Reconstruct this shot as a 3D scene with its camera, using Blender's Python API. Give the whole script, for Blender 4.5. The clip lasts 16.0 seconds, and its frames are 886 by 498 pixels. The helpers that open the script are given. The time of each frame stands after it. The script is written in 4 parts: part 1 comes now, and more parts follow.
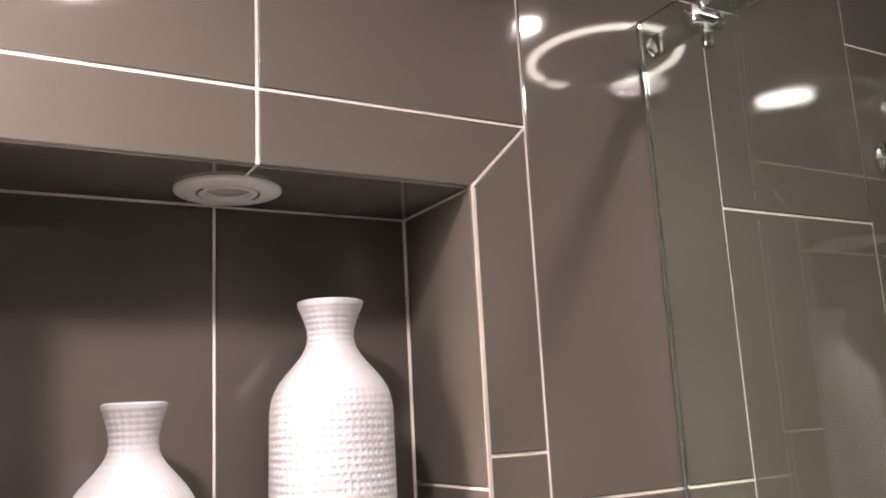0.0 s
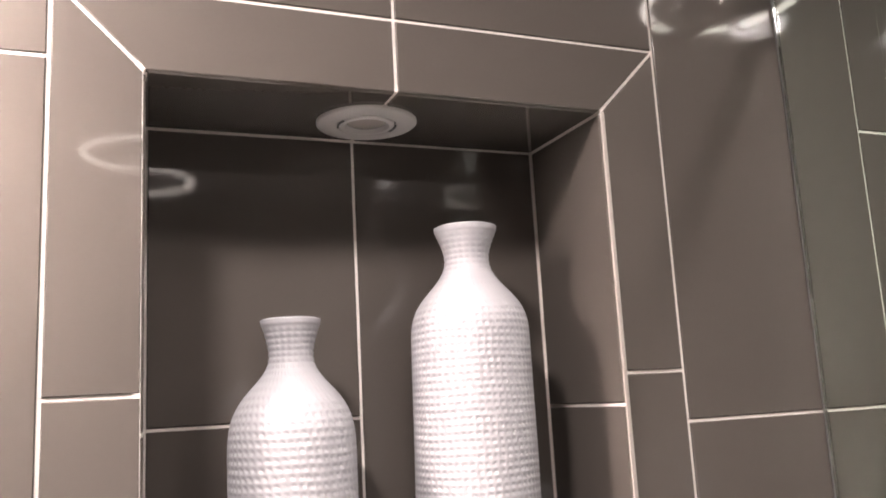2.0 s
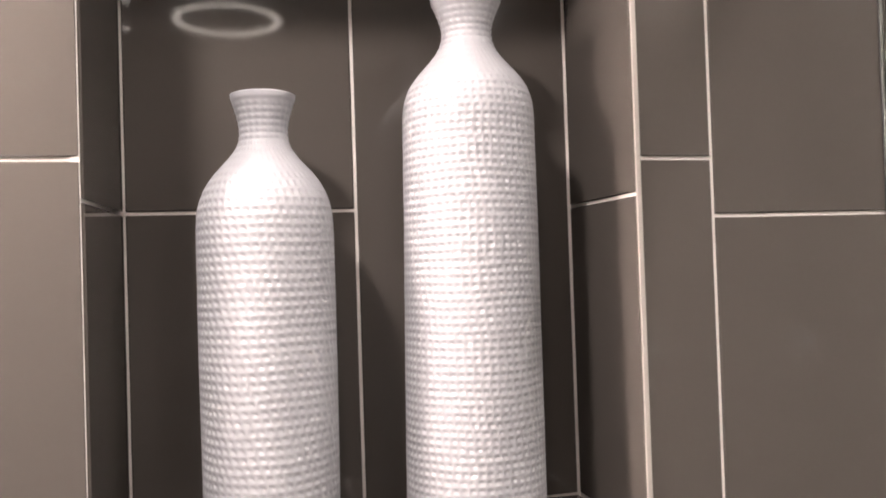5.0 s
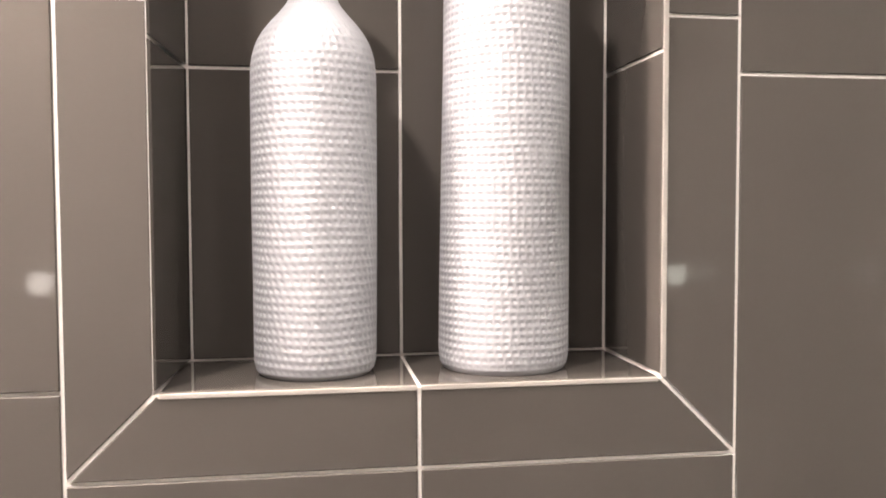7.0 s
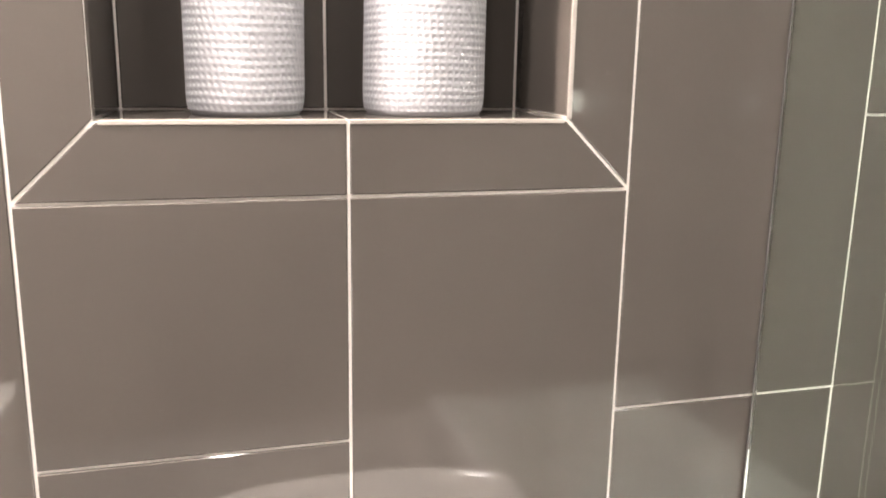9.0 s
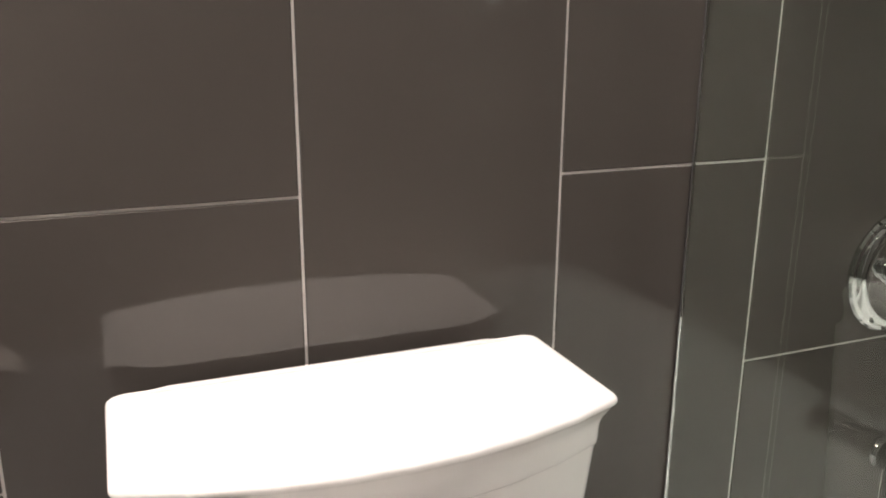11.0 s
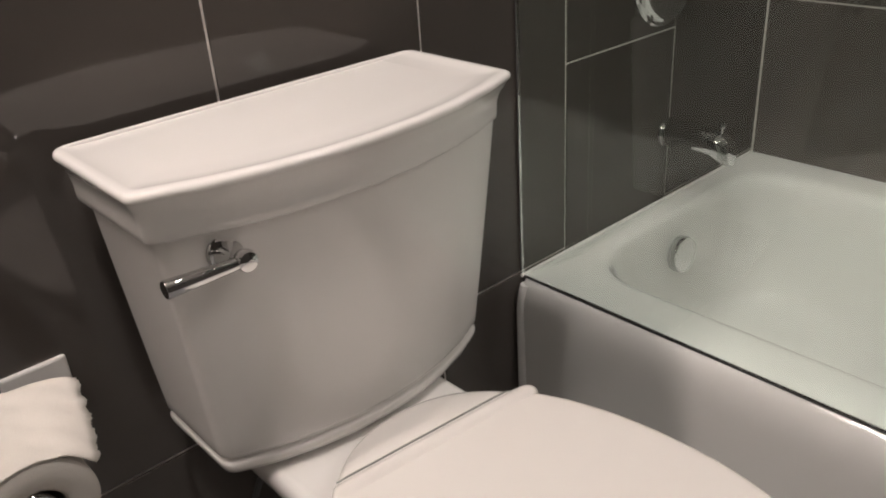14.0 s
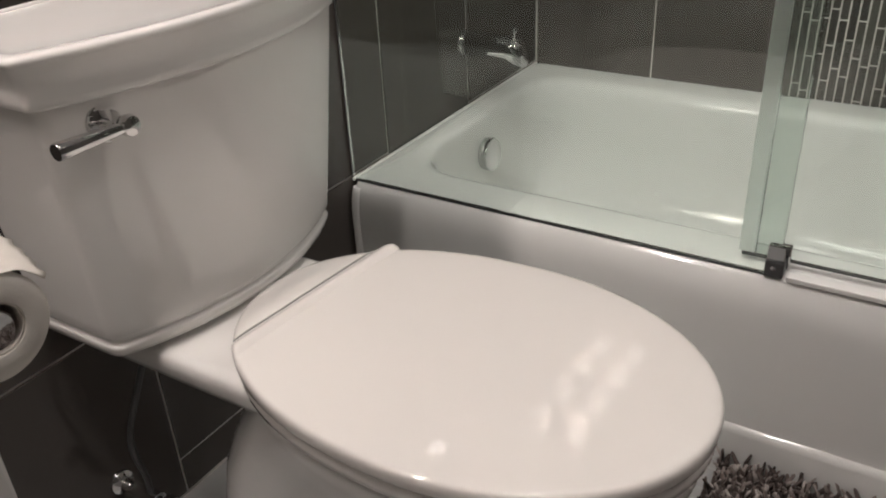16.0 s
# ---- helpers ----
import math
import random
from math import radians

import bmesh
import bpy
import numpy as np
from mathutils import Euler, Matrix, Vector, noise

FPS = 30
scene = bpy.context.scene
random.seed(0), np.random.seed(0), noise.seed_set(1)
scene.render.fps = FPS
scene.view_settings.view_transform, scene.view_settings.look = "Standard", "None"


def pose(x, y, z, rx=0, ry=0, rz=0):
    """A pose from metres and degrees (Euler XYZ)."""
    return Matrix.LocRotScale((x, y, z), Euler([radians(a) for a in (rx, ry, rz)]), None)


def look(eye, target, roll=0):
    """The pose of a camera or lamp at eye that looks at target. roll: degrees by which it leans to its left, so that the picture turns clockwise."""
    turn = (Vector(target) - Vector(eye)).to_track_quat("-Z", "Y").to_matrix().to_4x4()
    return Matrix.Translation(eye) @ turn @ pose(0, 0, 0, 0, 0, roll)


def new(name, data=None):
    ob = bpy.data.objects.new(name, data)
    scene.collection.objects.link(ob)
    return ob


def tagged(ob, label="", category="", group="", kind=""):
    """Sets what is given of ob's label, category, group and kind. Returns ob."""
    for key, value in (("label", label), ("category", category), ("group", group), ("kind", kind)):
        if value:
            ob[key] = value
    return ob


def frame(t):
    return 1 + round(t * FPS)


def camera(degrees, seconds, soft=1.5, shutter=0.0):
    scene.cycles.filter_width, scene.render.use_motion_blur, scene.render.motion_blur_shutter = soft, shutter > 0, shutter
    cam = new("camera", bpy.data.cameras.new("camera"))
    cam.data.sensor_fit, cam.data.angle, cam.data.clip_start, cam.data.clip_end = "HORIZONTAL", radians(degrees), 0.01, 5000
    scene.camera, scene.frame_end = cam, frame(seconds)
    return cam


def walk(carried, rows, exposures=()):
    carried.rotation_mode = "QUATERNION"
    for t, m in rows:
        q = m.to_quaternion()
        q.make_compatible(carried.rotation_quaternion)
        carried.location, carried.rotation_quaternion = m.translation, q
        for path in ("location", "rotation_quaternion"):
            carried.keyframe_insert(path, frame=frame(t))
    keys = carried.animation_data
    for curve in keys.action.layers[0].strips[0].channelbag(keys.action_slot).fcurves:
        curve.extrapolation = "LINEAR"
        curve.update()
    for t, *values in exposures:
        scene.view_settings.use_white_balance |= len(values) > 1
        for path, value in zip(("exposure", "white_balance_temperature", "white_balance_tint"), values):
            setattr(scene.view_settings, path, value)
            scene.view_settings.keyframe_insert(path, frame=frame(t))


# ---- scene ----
cam = camera(55.6, 16.0, soft=2.0)
PATH = [
    (0, (-0.227, -0.734, 1.688), (0.748, 0.969, 2.071), -3.0),
    (0.5, (-0.239, -0.728, 1.681), (0.667, 1.013, 2.068), -3.1),
    (1, (-0.251, -0.73, 1.668), (0.588, 1.041, 2.065), -3.0),
    (1.5, (-0.258, -0.732, 1.648), (0.523, 1.067, 2.042), -2.9),
    (2, (-0.266, -0.735, 1.63), (0.491, 1.084, 1.973), -3.1),
    (2.5, (-0.268, -0.728, 1.614), (0.494, 1.101, 1.888), -3.2),
    (3, (-0.252, -0.721, 1.604), (0.521, 1.11, 1.826), -3.7),
    (3.5, (-0.194, -0.669, 1.603), (0.533, 1.183, 1.8), -4.1),
    (4, (-0.149, -0.65, 1.588), (0.495, 1.236, 1.757), -3.3),
    (4.5, (-0.125, -0.666, 1.57), (0.413, 1.258, 1.662), -2.4),
    (6.8, (-0.096, -0.752, 1.474), (0.23, 1.22, 1.41), -0.4),
    (7, (-0.093, -0.753, 1.463), (0.209, 1.222, 1.367), -0.2),
    (7.5, (-0.092, -0.76, 1.434), (0.178, 1.213, 1.244), 0.0),
    (8, (-0.089, -0.779, 1.408), (0.176, 1.186, 1.142), -0.0),
    (8.5, (-0.109, -0.802, 1.383), (0.27, 1.127, 1.019), 0.2),
    (8.7, (-0.12, -0.817, 1.376), (0.329, 1.089, 0.969), 0.5),
    (10.8, (-0.183, -0.836, 1.162), (0.525, 0.966, 0.661), 0.7),
    (11, (-0.182, -0.845, 1.146), (0.54, 0.941, 0.609), 0.3),
    (11.5, (-0.19, -0.877, 1.137), (0.604, 0.871, 0.575), -0.2),
    (12, (-0.255, -0.872, 1.126), (0.771, 0.727, 0.5), -1.2),
    (12.5, (-0.343, -0.865, 1.1), (0.841, 0.583, 0.394), -3.3),
    (13, (-0.403, -0.865, 1.08), (0.804, 0.523, 0.295), -3.7),
    (13.5, (-0.419, -0.877, 1.072), (0.756, 0.487, 0.2), -3.0),
    (14, (-0.429, -0.873, 1.052), (0.731, 0.477, 0.14), -4.0),
    (14.5, (-0.482, -0.841, 1.028), (0.801, 0.381, 0.1), -5.0),
    (15, (-0.508, -0.836, 1.003), (0.861, 0.281, 0.066), -4.6),
    (15.5, (-0.56, -0.855, 1.001), (0.866, 0.167, 0.042), -3.4),
    (16, (-0.599, -0.898, 0.984), (0.86, 0.049, -0.003), -3.0),
]
EXPOSURE = [(0, 1.68, 6450, 13), (2.5, 1.32, 6200, 11), (3, 1.22, 6150, 10), (4.5, 1.35, 6250, 10), (7, 1.68, 6300, 7), (8, 1.5, 6350, 6), (8.7, 2.03, 6300, 6), (11, 0.65, 6200, 6),
            (11.5, 0.01, 6300, 9), (12.5, 0.14, 6350, 7), (13.5, -0.24, 6350, 7), (14, -0.22, 6300, 7), (14.5, 0.06, 6200, 6), (15, -0.04, 6150, 5), (16, -0.22, 6100, 5)]
walk(cam, [(t, look(eye, target, roll)) for t, eye, target, roll in PATH], EXPOSURE)

# ---- world and lamps ----
world = bpy.data.worlds.new("room_air")
scene.world = world
world.use_nodes = True
world.node_tree.nodes["Background"].inputs[0].default_value = (0.9, 0.85, 0.8, 1)
world.node_tree.nodes["Background"].inputs[1].default_value = 0.02

WARM = (1.0, 0.865, 0.80)


def disc_lamp(x, y, z, size, watts, spread=150, color=WARM):
    d = bpy.data.lights.new("lamp_light", "AREA")
    d.shape, d.size, d.energy, d.color, d.spread = "DISK", size, watts, color, radians(spread)
    ob = new("lamp_light", d)
    ob.matrix_world = pose(x, y, z)
    return ob


CEIL = 2.42
disc_lamp(-0.118, -0.64, CEIL - 0.012, 0.13, 1.7)
disc_lamp(-0.53, -0.56, CEIL - 0.012, 0.13, 8.5)
disc_lamp(0.682, -0.487, CEIL - 0.012, 0.035, 1.7, 150)
disc_lamp(0.69, -1.72, CEIL - 0.012, 0.07, 7.0, 150)
BULBS = (-0.50, -0.70, -0.90, -1.10)


# ---- materials ----
def mat(name, color, rough=0.4, metal=0.0, spec=0.5, coat=0.0):
    m = bpy.data.materials.new(name)
    m.use_nodes = True
    b = m.node_tree.nodes["Principled BSDF"]
    b.inputs["Base Color"].default_value = (*color, 1)
    b.inputs["Roughness"].default_value = rough
    b.inputs["Metallic"].default_value = metal
    b.inputs["Specular IOR Level"].default_value = spec
    b.inputs["Coat Weight"].default_value = coat
    b.inputs["Coat Roughness"].default_value = 0.03
    return m


def node(m, kind, **values):
    n = m.node_tree.nodes.new(kind)
    for k, v in values.items():
        n.inputs[k].default_value = v
    return n


def link(m, a, b):
    m.node_tree.links.new(a, b)


def shader(m):
    return m.node_tree.nodes["Principled BSDF"]


def vary(m, color, amount, scale, fine=0.0, fine_scale=80.0, per_object=0.0, space="Object"):
    """Base colour from two scales of noise, and a little of each object's own."""
    co = node(m, "ShaderNodeTexCoord")
    n1 = node(m, "ShaderNodeTexNoise", Scale=scale, Detail=4.0)
    n2 = node(m, "ShaderNodeTexNoise", Scale=fine_scale, Detail=3.0)
    link(m, co.outputs[space], n1.inputs["Vector"])
    link(m, co.outputs[space], n2.inputs["Vector"])
    s1 = m.node_tree.nodes.new("ShaderNodeMath"); s1.operation = "MULTIPLY_ADD"
    link(m, n1.outputs[0], s1.inputs[0]); s1.inputs[1].default_value = amount; s1.inputs[2].default_value = 1 - amount / 2 - fine / 2 - per_object / 2
    s2 = m.node_tree.nodes.new("ShaderNodeMath"); s2.operation = "MULTIPLY_ADD"
    link(m, n2.outputs[0], s2.inputs[0]); s2.inputs[1].default_value = fine
    link(m, s1.outputs[0], s2.inputs[2])
    info = node(m, "ShaderNodeObjectInfo")
    s3 = m.node_tree.nodes.new("ShaderNodeMath"); s3.operation = "MULTIPLY_ADD"
    link(m, info.outputs["Random"], s3.inputs[0]); s3.inputs[1].default_value = per_object
    link(m, s2.outputs[0], s3.inputs[2])
    sc = m.node_tree.nodes.new("ShaderNodeVectorMath"); sc.operation = "SCALE"
    sc.inputs[0].default_value = color
    link(m, s3.outputs[0], sc.inputs["Scale"])
    link(m, sc.outputs[0], shader(m).inputs["Base Color"])
    return n1, n2, co


def bump(m, height, strength, distance=0.001):
    b = node(m, "ShaderNodeBump", Strength=strength, Distance=distance)
    link(m, height, b.inputs["Height"])
    link(m, b.outputs[0], shader(m).inputs["Normal"])


def rough_from(m, out, lo, hi):
    r = node(m, "ShaderNodeMapRange")
    r.inputs["To Min"].default_value, r.inputs["To Max"].default_value = lo, hi
    link(m, out, r.inputs["Value"])
    link(m, r.outputs[0], shader(m).inputs["Roughness"])


TILE = mat("taupe_glazed_tile", (0.1, 0.088, 0.077), 0.1, spec=0.55)
n1, n2, co = vary(TILE, (0.0750, 0.0660, 0.0585), 0.10, 3.0, 0.05, 220.0, 0.07)
n3 = node(TILE, "ShaderNodeTexNoise", Scale=5.0, Detail=1.0)
link(TILE, co.outputs["Object"], n3.inputs["Vector"])
bump(TILE, n3.outputs[0], 0.018, 0.004)
rough_from(TILE, n1.outputs[0], 0.035, 0.07)

GROUT = mat("pale_grout", (0.62, 0.57, 0.52), 0.85)
n1, n2, co = vary(GROUT, (0.65, 0.61, 0.57), 0.25, 9.0, 0.2, 300.0)
bump(GROUT, n2.outputs[0], 0.5, 0.001)

# worn tile edge; the pale tone includes the bevel's highlight
EDGE = mat("highlit_tile_edge", (0.34, 0.31, 0.28), 0.3)
vary(EDGE, (0.34, 0.31, 0.28), 0.3, 12.0, 0.2, 120.0)

PORCELAIN = mat("white_porcelain", (0.8, 0.77, 0.73), 0.08, coat=0.4)
n1, n2, co = vary(PORCELAIN, (0.81, 0.79, 0.765), 0.03, 6.0)
n3 = node(PORCELAIN, "ShaderNodeTexNoise", Scale=14.0, Detail=2.0)
link(PORCELAIN, co.outputs["Object"], n3.inputs["Vector"])
bump(PORCELAIN, n3.outputs[0], 0.06, 0.002)
ENAMEL = mat("white_bath_enamel", (0.8, 0.8, 0.77), 0.1, coat=0.4)
n1, n2, co = vary(ENAMEL, (0.8, 0.8, 0.78), 0.03, 4.0)
n3 = node(ENAMEL, "ShaderNodeTexNoise", Scale=9.0, Detail=2.0)
link(ENAMEL, co.outputs["Object"], n3.inputs["Vector"])
bump(ENAMEL, n3.outputs[0], 0.08, 0.003)
SEATMAT = mat("white_seat_plastic", (0.8, 0.75, 0.69), 0.14, spec=0.7, coat=1.0)
n1, n2, co = vary(SEATMAT, (0.77, 0.735, 0.70), 0.03, 5.0)
rough_from(SEATMAT, n1.outputs[0], 0.012, 0.03)

VASE = mat("white_glazed_ceramic", (0.78, 0.76, 0.76), 0.3, coat=0.08)
n1, n2, co = vary(VASE, (0.325, 0.324, 0.338), 0.06, 18.0, 0.05, 160.0)
rough_from(VASE, n2.outputs[0], 0.38, 0.55)

CHROME = mat("polished_chrome", (0.78, 0.78, 0.78), 0.06, 1.0)
n1, n2, co = vary(CHROME, (0.66, 0.66, 0.66), 0.06, 20.0)
rough_from(CHROME, n1.outputs[0], 0.02, 0.05)
# dark grey that stands for the shade in the toilet's hinge gap
GAPSHADE = mat("grey_gap_shade", (0.16, 0.17, 0.16), 0.4)
vary(GAPSHADE, (0.16, 0.17, 0.16), 0.2, 30.0)
DARKMETAL = mat("dark_seal", (0.05, 0.05, 0.05), 0.35)
vary(DARKMETAL, (0.05, 0.05, 0.05), 0.2, 30.0)
WHITEPLASTIC = mat("white_plastic", (0.75, 0.74, 0.72), 0.3)
vary(WHITEPLASTIC, (0.75, 0.74, 0.72), 0.04, 30.0)
ALU = mat("satin_aluminium", (0.8, 0.8, 0.8), 0.35, 1.0)
vary(ALU, (0.82, 0.82, 0.82), 0.1, 40.0)
VINYL = mat("grey_vinyl_seal", (0.42, 0.46, 0.44), 0.3)
vary(VINYL, (0.86, 0.91, 0.885), 0.1, 30.0)
shader(VINYL).inputs["Transmission Weight"].default_value = 0.93
SLOT = mat("dark_slot", (0.03, 0.03, 0.03), 0.6)
TRIM = mat("white_lamp_trim", (0.6, 0.59, 0.57), 0.35)
vary(TRIM, (0.42, 0.41, 0.40), 0.06, 25.0)
LENS = mat("frosted_lens", (0.3, 0.28, 0.26), 0.15)
vary(LENS, (0.3, 0.28, 0.26), 0.2, 60.0)
PAINT = mat("painted_plaster", (0.55, 0.51, 0.47), 0.6)
n1, n2, co = vary(PAINT, (0.075, 0.068, 0.062), 0.06, 2.0, 0.04, 150.0)
bump(PAINT, n2.outputs[0], 0.15, 0.001)
WESTPAINT = mat("pale_painted_plaster", (0.55, 0.54, 0.54), 0.6)
n1, n2, co = vary(WESTPAINT, (0.1, 0.094, 0.09), 0.06, 2.0, 0.04, 150.0)
bump(WESTPAINT, n2.outputs[0], 0.15, 0.001)
CEILPAINT = mat("white_ceiling_paint", (0.7, 0.68, 0.65), 0.7)
n1, n2, co = vary(CEILPAINT, (0.48, 0.46, 0.44), 0.05, 2.0, 0.04, 150.0)
bump(CEILPAINT, n2.outputs[0], 0.15, 0.001)
CABINET = mat("white_cabinet_lacquer", (0.72, 0.7, 0.67), 0.35)
vary(CABINET, (0.72, 0.7, 0.67), 0.05, 5.0, 0.03, 90.0)
FLOORTILE = mat("pale_floor_tile", (0.5, 0.5, 0.49), 0.25)
n1, n2, co = vary(FLOORTILE, (0.38, 0.38, 0.375), 0.25, 7.0, 0.08, 120.0, 0.1)
rough_from(FLOORTILE, n1.outputs[0], 0.2, 0.4)
PAPER = mat("soft_white_paper", (0.82, 0.76, 0.68), 0.95, spec=0.1)
n1, n2, co = vary(PAPER, (0.62, 0.585, 0.54), 0.08, 60.0, 0.08, 900.0)
bump(PAPER, n2.outputs[0], 0.5, 0.001)
RUG = mat("grey_brown_shag", (0.2, 0.17, 0.15), 0.95, spec=0.1)
geo = node(RUG, "ShaderNodeNewGeometry")
ramp = node(RUG, "ShaderNodeValToRGB")
ramp.color_ramp.elements[0].color = (0.03, 0.026, 0.024, 1)
ramp.color_ramp.elements[1].color = (0.5, 0.45, 0.42, 1)
e = ramp.color_ramp.elements.new(0.55); e.color = (0.14, 0.11, 0.10, 1)
link(RUG, geo.outputs["Random Per Island"], ramp.inputs[0])
link(RUG, ramp.outputs[0], shader(RUG).inputs["Base Color"])
MOSAIC = mat("grey_mosaic_stick", (0.08, 0.075, 0.068), 0.15)
n1, n2, co = vary(MOSAIC, (0.075, 0.07, 0.062), 0.3, 25.0, 0.1, 200.0, 0.7)
rough_from(MOSAIC, n1.outputs[0], 0.1, 0.3)
GLASS = mat("clear_greenish_glass", (0.80, 0.87, 0.83), 0.0)
shader(GLASS).inputs["Transmission Weight"].default_value = 1.0
shader(GLASS).inputs["IOR"].default_value = 1.5


def glow(name, color, strength):
    m = mat(name, color, 0.4)
    shader(m).inputs["Emission Color"].default_value = (*color, 1)
    shader(m).inputs["Emission Strength"].default_value = strength
    return m


RINGGLOW = glow("warm_ring_light", (1.0, 0.87, 0.76), 5.0)
BULBGLOW = glow("warm_bulb", (1.0, 0.83, 0.75), 330.0)
SHADEGLOW = glow("frosted_lamp_shade", (1.0, 0.83, 0.75), 85.0)
SCONCEGLOW = glow("sconce_globe", (1.0, 0.9, 0.82), 2.6)
SOFTGLOW = glow("soft_downlight_lens", (1.0, 0.88, 0.81), 9.0)
DOWNGLOW = glow("downlight_lens", (1.0, 0.93, 0.87), 30.0)


# ---- mesh tools ----
def mesh_ob(name, verts, faces, material, parent=None, smooth=True, label=""):
    me = bpy.data.meshes.new(name)
    me.from_pydata([tuple(v) for v in verts], [], faces)
    me.materials.append(material)
    if smooth:
        me.shade_smooth()
    ob = new(name, me)
    if parent:
        ob.parent = parent
    if label:
        ob["label"] = label
    return ob


def part(name, bm, material, parent=None, label="", smooth=False, sharp=35):
    bmesh.ops.recalc_face_normals(bm, faces=bm.faces)
    me = bpy.data.meshes.new(name)
    if smooth:
        for f in bm.faces:
            f.smooth = True
        for ed in bm.edges:
            if len(ed.link_faces) == 2 and ed.calc_face_angle() > radians(sharp):
                ed.smooth = False
    bm.to_mesh(me)
    bm.free()
    me.materials.append(material)
    ob = new(name, me)
    if parent:
        ob.parent = parent
    if label:
        ob["label"] = label
    return ob


def box(bm, x0, x1, y0, y1, z0, z1, bevel=0.0, seg=2):
    r = bmesh.ops.create_cube(bm, size=1.0)
    vs = r["verts"]
    for v in vs:
        v.co = Vector(((x0 + x1) / 2 + v.co.x * (x1 - x0), (y0 + y1) / 2 + v.co.y * (y1 - y0), (z0 + z1) / 2 + v.co.z * (z1 - z0)))
    if bevel:
        eds = list({ed for v in vs for ed in v.link_edges})
        bmesh.ops.bevel(bm, geom=eds, offset=bevel, segments=seg, affect="EDGES", profile=0.5)
    return bm


def boxed(*a, **k):
    return box(bmesh.new(), *a, **k)


def empty(name, at=(0, 0, 0)):
    ob = new(name)
    ob.location = at
    ob.empty_display_size = 0.05
    return ob


def loft(bm, rings, cap0=True, cap1=True, closed=True):
    rows = [[bm.verts.new(p) for p in r] for r in rings]
    n = len(rows[0])
    for a, b in zip(rows, rows[1:]):
        for i in range(n if closed else n - 1):
            j = (i + 1) % n
            bm.faces.new((a[i], a[j], b[j], b[i]))
    if cap0:
        bm.faces.new(rows[0])
    if cap1:
        bm.faces.new(list(reversed(rows[-1])))
    return bm


def lathe(bm, profile, seg=48, m=Matrix(), cap0=True, cap1=True):
    """profile: (radius, height) pairs, turned round the local z axis."""
    rings = [[m @ Vector((r * math.cos(2 * math.pi * i / seg), r * math.sin(2 * math.pi * i / seg), h)) for i in range(seg)] for r, h in profile]
    return loft(bm, rings, cap0, cap1)


def sweep(bm, pts, radius, seg=12):
    """A round tube along pts; radius: a number or a function of the share of the way."""
    pts = [Vector(p) for p in pts]
    rings = []
    side = None
    for i, p in enumerate(pts):
        d = (pts[min(i + 1, len(pts) - 1)] - pts[max(i - 1, 0)]).normalized()
        if side is None:
            side = d.orthogonal().normalized()
        side = (side - d * side.dot(d)).normalized()
        up = d.cross(side)
        r = radius(i / (len(pts) - 1)) if callable(radius) else radius
        rings.append([p + r * (math.cos(2 * math.pi * k / seg) * side + math.sin(2 * math.pi * k / seg) * up) for k in range(seg)])
    return loft(bm, rings)


def spline(ctrl, n):
    """Catmull-Rom through the control points."""
    c = [Vector(p) for p in ctrl]
    c = [c[0] * 2 - c[1]] + c + [c[-1] * 2 - c[-2]]
    out = []
    for i in range(1, len(c) - 2):
        for k in range(n):
            t = k / n
            out.append(0.5 * ((2 * c[i]) + (c[i + 1] - c[i - 1]) * t + (2 * c[i - 1] - 5 * c[i] + 4 * c[i + 1] - c[i + 2]) * t * t + (3 * c[i] - c[i - 1] - 3 * c[i + 1] + c[i + 2]) * t ** 3))
    out.append(c[-2])
    return out


def rounded(pts, radii, seg=6):
    """The corner points of an outline, each rounded by its radius."""
    out = []
    n = len(pts)
    for i in range(n):
        p, a, b, r = Vector(pts[i]), Vector(pts[i - 1]), Vector(pts[(i + 1) % n]), radii[i]
        if r <= 0:
            out.append(p)
            continue
        u, w = (a - p).normalized(), (b - p).normalized()
        half = u.angle(w) / 2
        d = r / math.tan(half)
        s, e = p + u * d, p + w * d
        for k in range(seg + 1):
            t = k / seg
            q = (1 - t) ** 2 * s + 2 * t * (1 - t) * p + t * t * e
            out.append(q)
    return out


def round_rect(x0, x1, y0, y1, r, z, seg=8):
    return [Vector((p.x, p.y, z)) for p in rounded([(x0, y0), (x1, y0), (x1, y1), (x0, y1)], [r] * 4, seg)]


# ---- tiled walls ----
GAP = 0.0034
tile_meshes = {}


def prism(poly, depth=0.008, bevel=0.0011):
    """A flat piece: its front (at n = 0) is the outline drawn in by half a joint, with a worn edge; it goes back by depth."""
    c = [Vector((*p, 0)) for p in poly]
    n = len(c)

    def inset(d):
        out = []
        for i in range(n):
            p, a, b = c[i], c[i - 1], c[(i + 1) % n]
            u, w = (p - a).normalized(), (b - p).normalized()
            nu, nw = Vector((-u.y, u.x, 0)), Vector((-w.y, w.x, 0))
            k = 1 + nu.dot(nw)
            out.append(p + (nu + nw) * (d / k))
        return out
    o, f = inset(GAP / 2), inset(GAP / 2 + bevel)
    verts = [(p.x, p.y, -depth) for p in o] + [(p.x, p.y, -bevel) for p in o] + [(p.x, p.y, 0) for p in f]
    faces = [tuple(range(2 * n, 3 * n))]
    for k in range(2):
        for i in range(n):
            j = (i + 1) % n
            faces.append((k * n + i, k * n + j, (k + 1) * n + j, (k + 1) * n + i))
    return verts, faces


